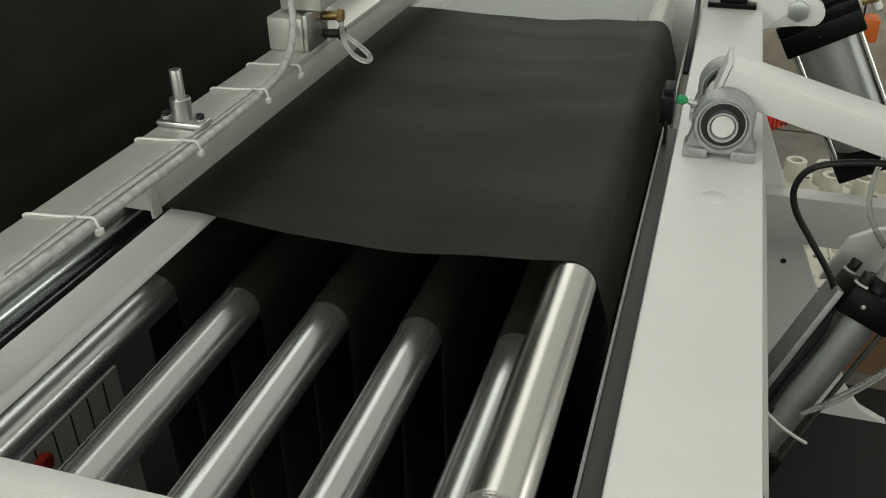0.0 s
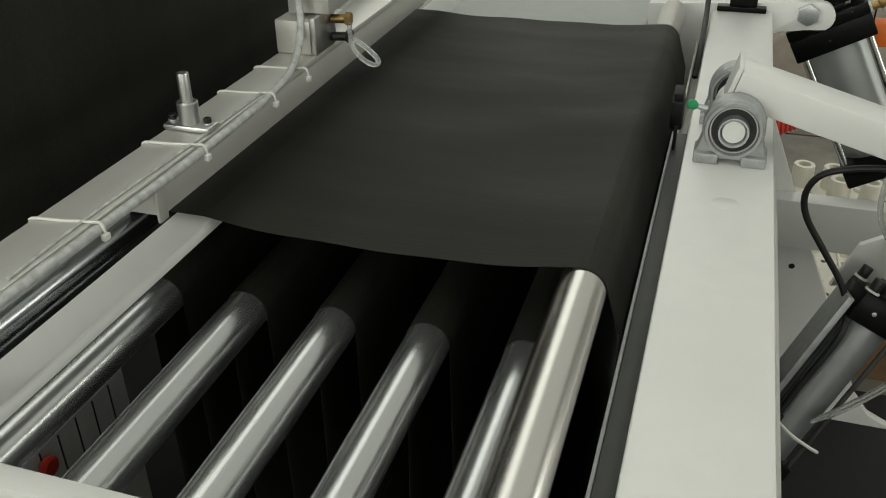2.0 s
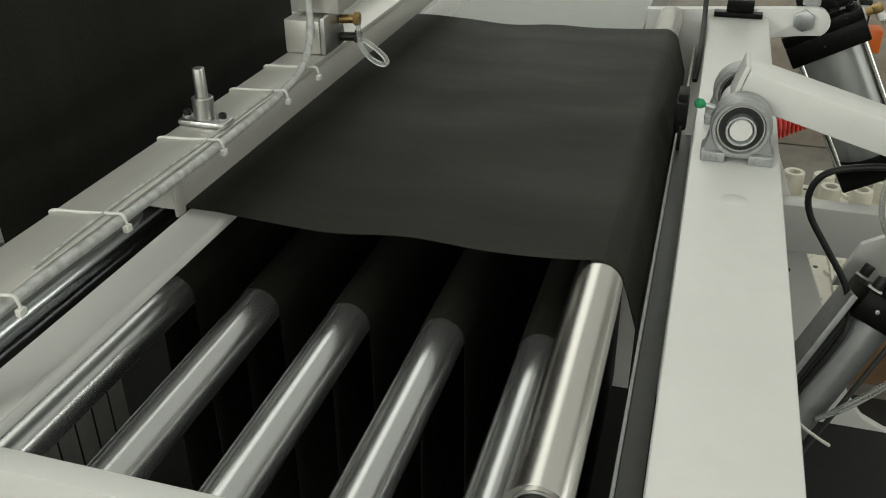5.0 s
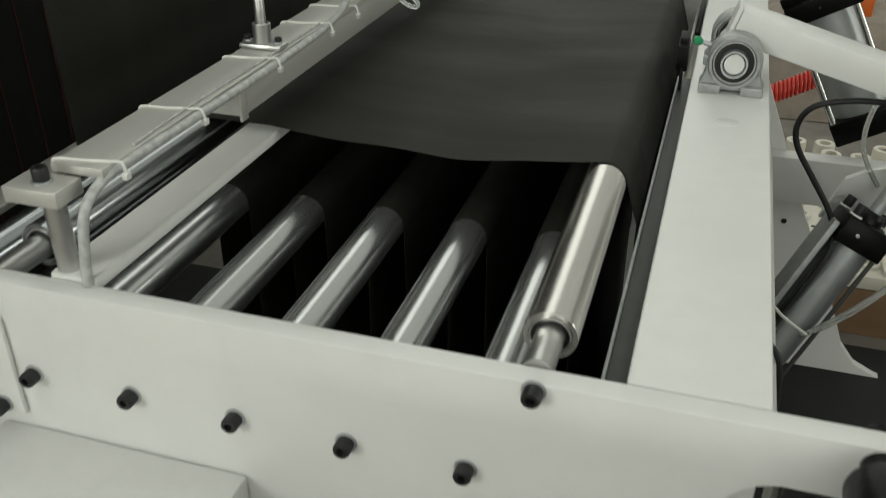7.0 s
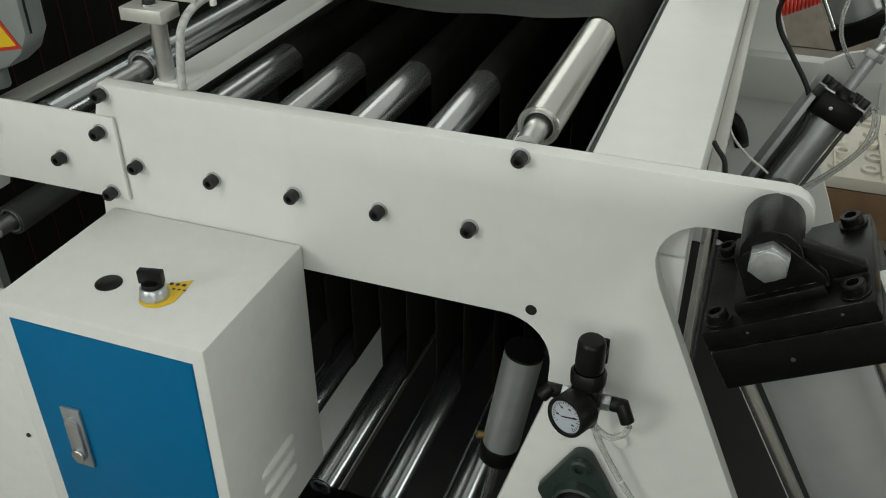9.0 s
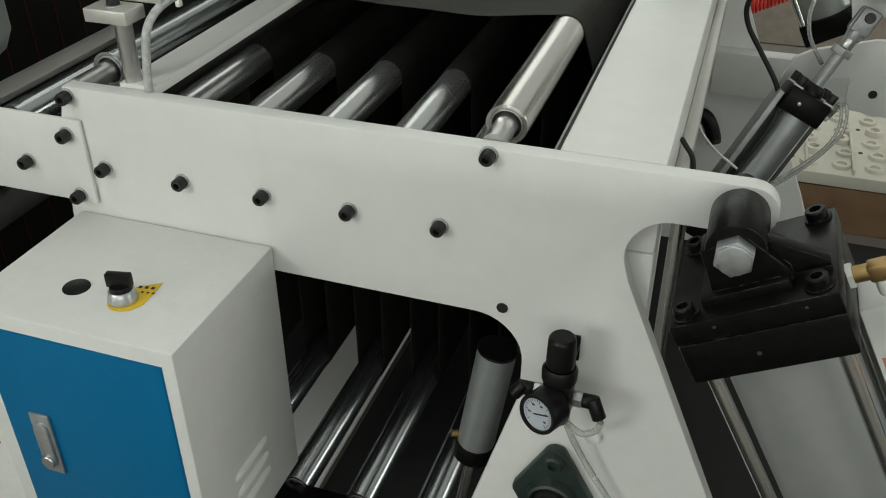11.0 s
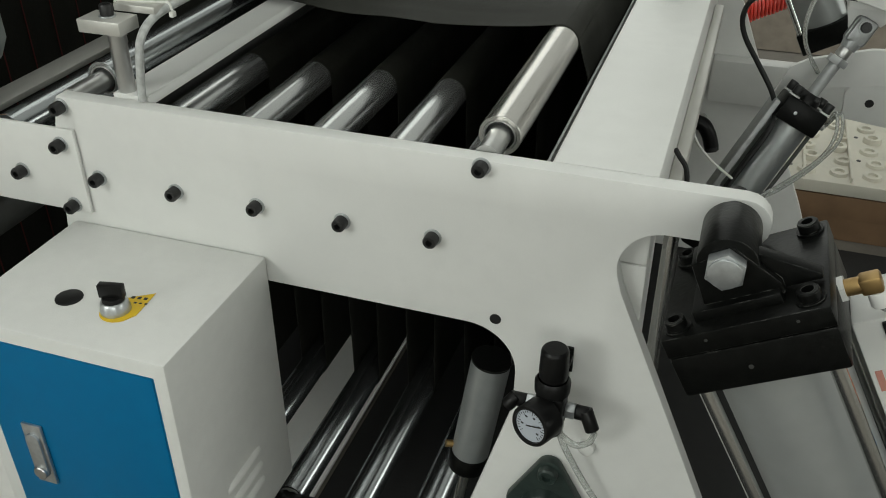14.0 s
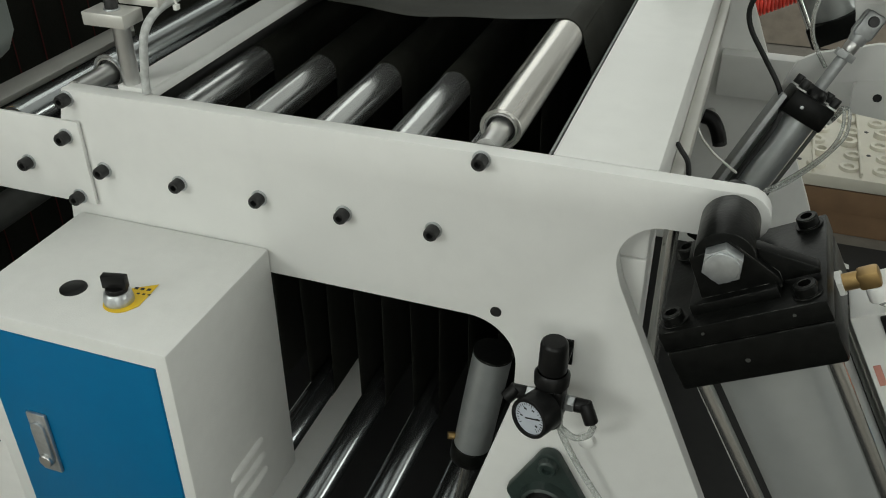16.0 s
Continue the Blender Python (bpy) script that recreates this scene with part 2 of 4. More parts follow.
def prism(outline, y0, y1, w=0.0, bm=None, m=None, holes=()):
    """An outline of (x, z) points pushed from y0 to y1."""
    b = bmesh.new()
    near = [b.verts.new((x, y0, z)) for x, z in outline]
    face = b.faces.new(near)
    out = bmesh.ops.extrude_face_region(b, geom=[face])
    bmesh.ops.translate(b, vec=(0, y1 - y0, 0), verts=[v for v in out["geom"] if isinstance(v, bmesh.types.BMVert)])
    bmesh.ops.recalc_face_normals(b, faces=b.faces)
    if w:
        es = [e for e in b.edges if any(len(f.verts) > 4 for f in e.link_faces) or len(outline) == 4]
        bmesh.ops.bevel(b, geom=es, offset=w, segments=2, profile=0.5, affect="EDGES")
    return merge(b, bm, m)


def arc(cx, cz, r, a0, a1, n=8):
    return [(cx + r * math.cos(radians(a0 + (a1 - a0) * i / n)), cz + r * math.sin(radians(a0 + (a1 - a0) * i / n))) for i in range(n + 1)]


def smooth_path(pts, n=8):
    pts = [Vector(p) for p in pts]
    full = [2 * pts[0] - pts[1], *pts, 2 * pts[-1] - pts[-2]]
    out = []
    for i in range(1, len(full) - 2):
        a, b, c, d = full[i - 1: i + 3]
        for k in range(n):
            t = k / n
            out.append(0.5 * (2 * b + (c - a) * t + (2 * a - 5 * b + 4 * c - d) * t * t + (3 * b - a - 3 * c + d) * t ** 3))
    return out + [pts[-1]]


def hose(pts, r, seg=10, n=8, bm=None):
    path = smooth_path(pts, n) if n else [Vector(p) for p in pts]
    b = bmesh.new()
    rings, up = [], Vector((0.13, 0.27, 0.95))
    for i, p in enumerate(path):
        d = (path[min(i + 1, len(path) - 1)] - path[max(i - 1, 0)]).normalized()
        side = d.cross(up).normalized()
        up = side.cross(d).normalized()
        rings.append([b.verts.new(p + r * (math.cos(a) * side + math.sin(a) * up)) for a in (2 * math.pi * k / seg for k in range(seg))])
    for a, c in zip(rings, rings[1:]):
        for k in range(seg):
            b.faces.new((a[k], a[(k + 1) % seg], c[(k + 1) % seg], c[k]))
    b.faces.new(rings[0][::-1]), b.faces.new(rings[-1])
    return merge(b, bm)


def cap_screw(x, y, z, parent, r=0.0074, h=0.012, way=(0, -1, 0), name="cap_screw"):
    """A socket head screw with its washer; the head stands off along way."""
    d = Vector(way)
    p = Vector((x, y, z))
    part("washer", rod(p, p + d * 0.0018, r * 1.28, seg=28, w=0.0004), ZINC, s := part(name, lathe(p + d * 0.0016, p + d, [
        (0, 0), (0, r), (h * 0.85, r), (h, r * 0.86), (h, r * 0.5), (h * 0.45, r * 0.46), (h * 0.45, 0)], 24), BLACK_OXIDE, parent))
    return s


# ---- the hall ----
def hall():
    part("floor", box(-6, 9, -5, 9, FL - 0.2, FL), CONCRETE)
    tagged(bpy.data.objects["floor"], "worn grey-brown concrete factory floor", "floor", kind="structure")
    part("wall_south", box(-6.2, 9.2, -5.3, -5.05, FL, 5), WALL)
    part("wall_north", box(-6.2, 9.2, 9, 9.25, FL, 5), WALL)
    part("wall_west", box(-6.3, -6.05, -5, 9, FL, 5), WALL)
    part("wall_east", box(9, 9.25, -5, 9, FL, 5), WALL)
    part("ceiling", box(-6.2, 9.2, -5.2, 9.2, 5.05, 5.2), CEIL)
    for n in ("wall_south", "wall_north", "wall_west", "wall_east", "ceiling"):
        tagged(bpy.data.objects[n], "plain pale painted factory hall " + n.split("_")[0], n.split("_")[0], kind="structure")
    # mat runs on under the rollers, where its black paints the floor's shade
    mat = part("floor_mat", box(-0.43, 2.6, -1.0, 1.45, FL, FL + 0.008, 0.002), MAT_BLACK)
    # added black sheet stands in for deep shade on the concrete
    sub = part("floor_sheet", box(-1.30, -0.58, 0.03, 1.32, FL, FL + 0.006, 0.001), MAT_BLACK)
    tagged(sub, "black sheet standing in for the shade on the floor under the machine", "floor mat")
    tagged(mat, "black rubber mat beside the machine, run on under the rollers as floor shade", "floor mat")


# ---- machine frame ----
def side_plate():
    t = thing("side_plate", "white painted steel side plate with black socket screws", "machine frame")
    out = [(-0.552, 1.0), (0.172, 1.0), *arc(0.180, 0.975, 0.025, 90, -60, 8), (0.158, 0.951), (0.118, 0.951), *arc(0.118, 0.908, 0.043, 95, 195, 9),
           (0.082, 0.878), (0.29, 0.40), (0.29, FL), (-0.10, FL), (-0.10, 0.42), (-0.021, 0.70), *arc(-0.076, 0.75, 0.056, 0, 90, 9), (-0.585, 0.808), (-0.565, 0.955)]
    part("plate", prism(out, 0.0, 0.02, 0.0012), WHITE, t)
    for i in range(5):
        cap_screw(-0.517 + 0.101 * i, 0, 0.905, t)
    cap_screw(-0.063, 0, 0.994, t)
    cap_screw(-0.547, 0, 0.989, t)
    part("plug_hole", rod((-0.044, -0.0008, 0.817), (-0.044, 0.004, 0.817), 0.0062, seg=24), BLACK_OXIDE, t)
    e = thing("extension_plate", "white steel extension plate bolted over the side plate", "machine frame")
    part("plate", box(-1.05, -0.536, -0.0055, -0.0005, 0.857, 0.963, 0.001), WHITE, e)
    for x, z in ((-0.5555, 0.944), (-0.6205, 0.901), (-0.5565, 0.866), (-0.715, 0.932)):
        cap_screw(x, -0.0055, z, e)
    s = thing("left_frame_leg", "white steel frame leg with a rounded inner corner", "machine frame")
    part("plate", prism([(-1.20, 0.86), (-0.735, 0.86), (-0.745, 0.83), *arc(-0.79, 0.79, 0.03, 60, 180, 5), (-0.805, FL), (-1.20, FL)], 0.0, 0.02, 0.001), WHITE, s)


def beams():
    t = thing("side_beam", "white painted square steel beam running along the machine", "machine beam")
    part("beam", box(0.0, 0.102, 0.021, 1.329, 0.90, 1.0, 0.004), WHITE, t)
    part("leg", box(0.035, 0.102, 0.022, 0.09, FL, 0.899, 0.003), WHITE, t)
    part("plug", rod((0.052, 0.56, 0.9990), (0.052, 0.56, 1.0002), 0.014, seg=32, w=0.0001), WHITE, t)
    b = thing("cover_strip", "white steel cover strip beside the rollers", "machine frame")
    part("strip", box(-0.492, -0.446, 0.021, 1.329, 0.993, 1.004, 0.0015), WHITE, b)
    part("edge_lip", box(-0.4500, -0.4462, 0.022, 1.328, 1.0042, 1.0054, 0.0004), WHITE, b)
    f = thing("far_side_plate", "white painted steel side plate on the far side", "machine frame")
    out = [(-1.0, 0.94), (-0.11, 0.94), (-0.11, 1.0), (0.178, 1.02), *arc(0.180, 0.995, 0.025, 90, -60, 8), (0.158, 0.971), (0.128, 0.966), *arc(0.128, 0.923, 0.043, 95, 195, 9),
           (0.100, 0.89), (0.247, 0.546), (0.355, 0.31), (0.395, 0.21), (0.43, 0.165), (0.48, 0.14), (0.52, FL), (-1.0, FL)]
    part("plate", prism(out, 1.330, 1.351, 0.001), WHITE, f)
    part("nut", rod((0.160, 1.316, 1.0), (0.160, 1.3298, 1.0), 0.019, seg=6, w=0.001), ZINC, f)
    part("hole", rod((0.22, 1.3295, 0.50), (0.22, 1.335, 0.50), 0.006, seg=16), BLACK_OXIDE, f)


def roller(name, x, z, r, y0, y1, label, mat, group, shaft=0.012, cap=True):
    t = thing(name, label, "roller", group, at=(x, 0, z))
    part("sleeve", lathe((0, y0, 0), (0, y1, 0), [(0, r * 0.80), (0, r * 0.97), (0.0012, r), (y1 - y0 - 0.0012, r), (y1 - y0, r * 0.97), (y1 - y0, r * 0.8)], 64), mat, t)
    part("end_cap", lathe((0, y0, 0), (0, y1, 0), [(0.004, r * 0.80), (0.002, r * 0.74), (0.002, r * 0.55), (0.006, r * 0.52), (0.006, 0)], 40), BLACK_OXIDE, t, "dark bearing end cap")
    part("end_ring", lathe((0, y0, 0), (0, y1, 0), [(0.004, r * 0.8), (-0.001, r * 0.78), (-0.001, r * 0.70), (0.004, r * 0.68)], 40), STEEL, t)
    part("shaft", rod((0, 0.021, 0), (0, y0 + 0.01, 0), shaft, seg=28), STEEL, t)
    part("shaft", rod((0, y1 - 0.002, 0), (0, y1 + 0.03, 0), shaft, seg=28), STEEL, t)
    return t


ROLLERS, DANCER = [], []
RR = 0.0225   # radius of every roller


def rollers():
    for i in range(5):
        ROLLERS.append((roller("upper_roller", -0.517 + 0.101 * i, 0.905, RR, 0.07, 1.30, "polished chrome idler roller in the upper row", CHROME_DULL, "upper row of idler rollers"), 1))
    for i in range(4):
        ROLLERS.append((roller("lower_roller", -0.467 + 0.101 * i, 0.36, RR, 0.07, 1.30, "polished chrome idler roller low in the machine", CHROME_SHADED, "lower row of idler rollers"), -1))
    ROLLERS.append((roller("guide_roller", -0.065, 0.994, RR, 0.07, 1.30, "bright polished steel guide roller carrying the black fabric", GUIDE, "guide rollers"), 1))
    ROLLERS.append((roller("guide_roller", -0.550, 0.989, RR, 0.08, 1.30, "polished chrome guide roller under the aluminium bar", CHROME_SHADED, "guide rollers"), 1))
    ROLLERS.append((roller("guide_roller", -0.705, 0.905, RR, 0.07, 1.30, "polished chrome guide roller behind the extension plate", CHROME_SHADED, "guide rollers"), -1))
    # dark colour stands in for chrome mirroring the black curtain
    ROLLERS.append((roller("guide_roller", -0.800, 0.745, RR, 0.05, 1.30, "steel guide roller low behind the extension plate, coloured dark for its dim reflections", DARK_STEEL, "guide rollers"), 1))
    t = thing("guide_rod", "slim polished steel rod standing beside the beam", "rod")
    part("rod", rod((0.119, 0.05, FL), (0.119, 0.05, 0.93), 0.0075, seg=24), BRIGHT, t)
    t = thing("bearing_bar", "black steel bearing bar carrying the lower rollers", "machine frame")
    DANCER.append((t, Vector((0, 0, 0))))
    part("bar", box(-0.40, -0.11, 0.030, 0.072, 0.325, 0.372, 0.003), BLACK_PAINT, t)
    for i in range(3):
        part("bearing", rod((-0.366 + 0.101 * i, 0.0298, 0.352), (-0.366 + 0.101 * i, 0.026, 0.352), 0.014, seg=24, w=0.001), BLACK_OXIDE, t)
    t = thing("rear_rail", "flat grey metal rail behind the guide roller", "rail")
    part("rail", box(-0.83, -0.787, -0.10, 1.329, 0.890, 0.899, 0.001), ALU, t)


# ---- the running fabric ----
Y0, Y1, NSTRIP = 0.360, 1.14, 192
XL, XR = -0.548, -0.062
STRIPS, SPANS = [], []


PULSES = ((0.85, 0.36, 0.020), (2.5, 0.42, 0.033), (3.5, 0.56, 0.019), (4.05, 0.62, 0.009), (4.9, 0.45, 0.014), (5.8, 0.5, 0.008), (7.9, 0.5, 0.008), (9.4, 0.45, 0.012), (11.2, 0.5, 0.013), (12.9, 0.45, 0.013), (14.4, 0.5, 0.008), (15.6, 0.5, 0.008))


def web_height(x, t):
    """Height of the sagging fabric between its supports, with its slow ripple and the lift of its near edge."""
    u = min(max((x + 0.45) / 0.382, 0.0), 1.0)
    h = 1.0130 + 0.0051 * u - 0.054 * u * (1 - u)
    for a, k, f, p in ((0.0018, 1.5, 0.75, 0.3), (0.0012, 2.6, -1.15, 1.1)):
        h += a * math.sin(math.pi * u) * math.sin(2 * math.pi * (k * u - f * t) + p)
    lift = sum(a * math.exp(-((t - t0) / 0.19) ** 2) * math.exp(-((u - c - 0.5 * (t - t0)) / 0.32) ** 2) for t0, c, a in PULSES) * math.sin(math.pi * u) ** 0.5
    return h, lift


def sheet(x0, z0, x1, z1, y0=Y0, y1=Y1, th=0.0012):
    a, b = Vector((x0, 0, z0)), Vector((x1, 0, z1))
    d = (b - a).normalized()
    nrm = Vector((-d.z, 0, d.x)) * th / 2
    pts = [(p.x, p.z) for p in (a + nrm, b + nrm, b - nrm, a - nrm)]
    return prism(pts, y0, y1)


def shell(cx, cz, r, a0, a1, y0=Y0, y1=Y1, th=0.0012, n=14):
    return prism(arc(cx, cz, r + th, a0, a1, n) + arc(cx, cz, r, a1, a0, n), y0, y1)


def fabric():
    top = thing("fabric_web", "black nonwoven fabric web stretched over the guide rollers", "fabric")
    w = (XR - XL) / NSTRIP
    for i in range(NSTRIP):
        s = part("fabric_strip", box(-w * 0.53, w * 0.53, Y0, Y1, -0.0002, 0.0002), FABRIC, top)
        STRIPS.append((s, XL + w * (i + 0.5), w))
    part("roller_wrap", shell(-0.065, 0.994, RR + 0.0002, 112, 18, n=24), FABRIC, top)
    part("hanging_span", sheet(-0.0428, 1.0008, -0.0268, 0.950), FABRIC, top)
    part("hanging_span", sheet(-0.0268, 0.950, -0.0272, 0.33), FABRIC, top)
    part("roller_wrap", shell(-0.550, 0.989, RR + 0.0004, 100, 190), FABRIC, top)
    part("slack_span", sheet(-0.573, 0.985, -0.688, 0.890), FABRIC, top)
    r = thing("rising_fabric", "wide black fabric web rising steeply behind the machine", "fabric")
    part("rising_span", sheet(-0.7285, 0.905, -0.764, 2.4), FABRIC, r)
    part("roller_wrap", shell(-0.705, 0.905, RR + 0.0004, 178, 320), FABRIC, r)
    f = thing("festoon_fabric", "black fabric looped up and down over two rows of rollers", "fabric")
    for i in range(5):
        x = -0.517 + 0.101 * i
        part("roller_wrap", shell(x, 0.905, RR + 0.0004, 0, 180, th=0.0007), FABRIC, f)
        for d in (-1, 1):
            h = part("hanging_span", sheet(0, 0, d * 0.0030, -0.36, th=0.0006), FABRIC, f)
            h.location = (x + d * 0.0231, 0, 0.905)
            SPANS.append((h, x + d * 0.0231, 2 * i + (d > 0)))
            low = part("hanging_span", sheet(0, 0, -d * 0.0025, 0.31, th=0.0006), FABRIC, f)
            low.location = (x + d * 0.0270, 0, 0.36)
            DANCER.append((low, low.location.copy()))
        if i < 4:
            DANCER.append((part("roller_wrap", shell(x + 0.0505, 0.36, RR + 0.0004, 180, 360, th=0.0007), FABRIC, f), Vector((0, 0, 0))))
    c = thing("striped_curtain", "black fabric web with thin red lines running upright", "fabric")
    part("fabric", box(-1.36, -1.355, -0.6, 3.0, FL, 3.0), FABRIC, c)
    for i in range(24):
        part("red_line", box(-1.3548, -1.3535, -0.55 + 0.085 * i, -0.547 + 0.085 * i, FL, 3.0), RED_LINE, c)


# ---- aluminium bar with cable, over the fabric ----
def top_bar():
    t = thing("aluminium_bar", "flat brushed aluminium bar on a box section", "machine beam")
    part("flat", box(-0.491, -0.440, 0.049, 1.329, 1.087, 1.095, 0.001), ALU, t)
    part("box_section", box(-0.487, -0.442, 0.285, 1.329, 1.052, 1.0868, 0.002), ALU, t)
    part("end_tab", box(-0.4415, -0.438, 0.276, 0.290, 1.050, 1.0866, 0.001), ALU, t)
    p = thing("support_post", "turned steel post with an aluminium clamp block", "post")
    part("post", rod((-0.480, 0.032, 1.004), (-0.480, 0.032, 1.072), 0.0095, seg=32), STEEL, p)
    part("clamp_block", box(-0.513, -0.461, 0.014, 0.048, 1.072, 1.0865, 0.001), ALU, p)
    cap_screw(-0.486, 0.031, 1.0865, p, 0.007, 0.012, (0, 0, 1))
    c = thing("cable_bundle", "clear sleeved cable bundle tied along the aluminium bar", "cable")
    part("sleeve", hose([(-0.452, 0.018, 1.001), (-0.450, 0.020, 1.03), (-0.448, 0.028, 1.065), (-0.444, 0.05, 1.083), (-0.437, 0.09, 1.090), (-0.4345, 0.18, 1.0905), (-0.4345, 0.35, 1.090), (-0.437, 0.50, 1.093),
                         (-0.444, 0.575, 1.102), (-0.456, 0.625, 1.13), (-0.462, 0.635, 1.18), (-0.468, 0.64, 1.26)], 0.0046, 12), SPIRAL, c)
    part("thin_wire", hose([(-0.444, 0.10, 1.0965), (-0.447, 0.2, 1.0966), (-0.444, 0.36, 1.0966), (-0.444, 0.5, 1.0966)], 0.0014, 8), SPIRAL, c)
    for y in (0.060, 0.187, 0.347, 0.491, 0.575):
        part("cable_tie", hose([(-0.4922, y - 0.004, 1.089), (-0.491, y - 0.004, 1.0962), (-0.465, y, 1.0962), (-0.441, y + 0.003, 1.0968), (-0.431, y + 0.004, 1.0965), (-0.428, y + 0.004, 1.088)], 0.0014, 6, 4,
                               box(-0.4305, -0.4255, y, y + 0.007, 1.082, 1.088, 0.0008)), TIE, c)
    s = thing("guide_pin", "steel guide pin in a flanged bushing", "guide pin")
    part("pin", rod((-0.467, 0.388, 1.09), (-0.467, 0.388, 1.153), 0.0060, seg=28, w=0.001), STEEL, s)
    part("bushing", lathe((-0.467, 0.388, 1.102), (-0.467, 0.388, 2), [(0, 0.0105), (0.021, 0.0105), (0.022, 0.0095), (0.022, 0.0065), (0.015, 0.0065)], 36), STEEL, s)
    part("flange", box(-0.492, -0.440, 0.376, 0.400, 1.0955, 1.102, 0.003), STEEL, s)
    for x in (-0.486, -0.447):
        cap_screw(x, 0.388, 1.102, s, 0.004, 0.005, (0, 0, 1))
    v = thing("air_slide", "small aluminium air slide cylinder with a coiled air hose", "air cylinder")
    part("body", box(-0.492, -0.446, 0.628, 0.683, 1.0955, 1.136, 0.002), ALU, v)
    part("side_plate", box(-0.4455, -0.439, 0.628, 0.688, 1.0955, 1.140, 0.001), STEEL, v)
    part("upper_body", box(-0.482, -0.428, 0.648, 0.708, 1.1405, 1.24, 0.002), ALU, v)
    for z in (1.106, 1.128):
        part("fitting", rod((-0.439, 0.675, z), (-0.420, 0.680, z), 0.0055, seg=20, w=0.001, bm=rod((-0.421, 0.680, z), (-0.414, 0.681, z), 0.0085, seg=6)), BLACK_OXIDE if z < 1.12 else BRASS, v)
    part("air_hose", hose([(-0.416, 0.680, 1.106), (-0.405, 0.676, 1.102), (-0.390, 0.672, 1.094), (-0.378, 0.668, 1.086), (-0.374, 0.662, 1.081), (-0.382, 0.658, 1.081), (-0.398, 0.662, 1.088), (-0.410, 0.668, 1.102), (-0.417, 0.680, 1.126)], 0.0032, 10), CLEAR_HOSE, v)


# ---- pillow block bearings and lever arm ----
def pillow_block(y, near=True):
    t = thing("pillow_block", "grey cast pillow block bearing on the beam", "bearing", "pillow block bearings", at=(0.0515, y, 1.0))
    out = [(-0.0435, 0.0), (-0.0135, 0.0), (-0.0135, 0.004), (0.0135, 0.004), (0.0135, 0.0), (0.0435, 0.0), (0.0435, 0.013), (0.040, 0.016), *arc(0, 0.042, 0.037, -15, 195, 18), (-0.040, 0.016), (-0.0435, 0.013)]
    part("housing", prism(out, -0.012, 0.016, 0.0025), CAST, t)
    for s in (-1, 1):
        part("foot", box(s * 0.0285 - 0.0148, s * 0.0285 + 0.0148, -0.021, 0.02, 0.0, 0.0125, 0.002), CAST, t)
        for k in range(3):
            part("cast_mark", box(s * 0.0285 - 0.009 + 0.007 * k, s * 0.0285 - 0.005 + 0.007 * k, -0.0216, -0.0208, 0.0035, 0.009, 0.0003), CAST, t)
    part("housing_rim", lathe((0, -0.0125, 0.042), (0, -1, 0.042), [(-0.001, 0.0355), (0.006, 0.0335), (0.006, 0.0300), (0.0, 0.0285), (-0.001, 0.0285)], 48), CAST, t)
    part("outer_ring", lathe((0, -0.0125, 0.042), (0, -1, 0.042), [(0.0, 0.0288), (0.002, 0.0280), (0.002, 0.0265), (0.0005, 0.0262)], 48), STEEL, t)
    part("seal", lathe((0, -0.0125, 0.042), (0, -1, 0.042), [(0.0005, 0.0264), (0.0003, 0.021), (0.0003, 0.0175)], 48), RUBBER, t)
    part("inner_ring", lathe((0, -0.0125, 0.042), (0, -1, 0.042), [(0.0003, 0.0185), (0.011, 0.0180), (0.011, 0.0158), (0.004, 0.0142)], 48), ZINC, t)
    part("shaft_end", lathe((0, -0.0125, 0.042), (0, -1, 0.042), [(0.0003, 0.0138), (0.0065, 0.0136), (0.0075, 0.0128), (0.0075, 0)], 40), WHITE, t, "white painted shaft end")
    if near:
        part("grease_nipple", lathe((-0.034, 0.0, 0.060), (-0.064, -0.006, 0.068), [(0, 0.0035), (0.010, 0.0035), (0.012, 0.0025), (0.014, 0.0025)], 16), ZINC, t)
        part("nipple_cap", lathe((-0.046, -0.0025, 0.0632), (-0.076, -0.0085, 0.0712), [(0, 0.003), (0.004, 0.0058), (0.010, 0.0058), (0.013, 0.003), (0.013, 0)], 16), GREEN, t, "green plastic nipple cap")
    t.scale = (0.93, 0.93, 0.98)
    return t


def lever_arm():
    t = thing("lever_arm", "white painted steel lever arm on the pillow blocks", "lever arm")
    m = pose(0.053, 0, 1.0575, 0, 15.7, 0)
    part("arm", box(-0.012, 0.60, 0.693, 0.753, 0.0, 0.0400, 0.003, m=m), WHITE, t)
    part("end_plate", box(-0.018, -0.0125, 0.693, 0.753, -0.02, 0.0440, 0.001, m=m), WHITE, t)
    part("hub", rod((0.053, 0.692, 1.042), (0.053, 0.754, 1.042), 0.026, seg=36), WHITE, t)
    part("shaft", rod((0.053, 0.67, 1.042), (0.053, 0.81, 1.042), 0.0145, seg=32), STEEL, t)
    part("lug", prism([(0.285, 0.985), (0.40, 0.955), (0.360, 0.915), *arc(0.333, 0.918, 0.022, 0, -180, 10), (0.302, 0.95)], 0.812, 0.822, 0.001), WHITE, t)
    part("lug_bridge", box(0.30, 0.37, 0.7535, 0.8115, 0.958, 0.972, 0.001), WHITE, t)


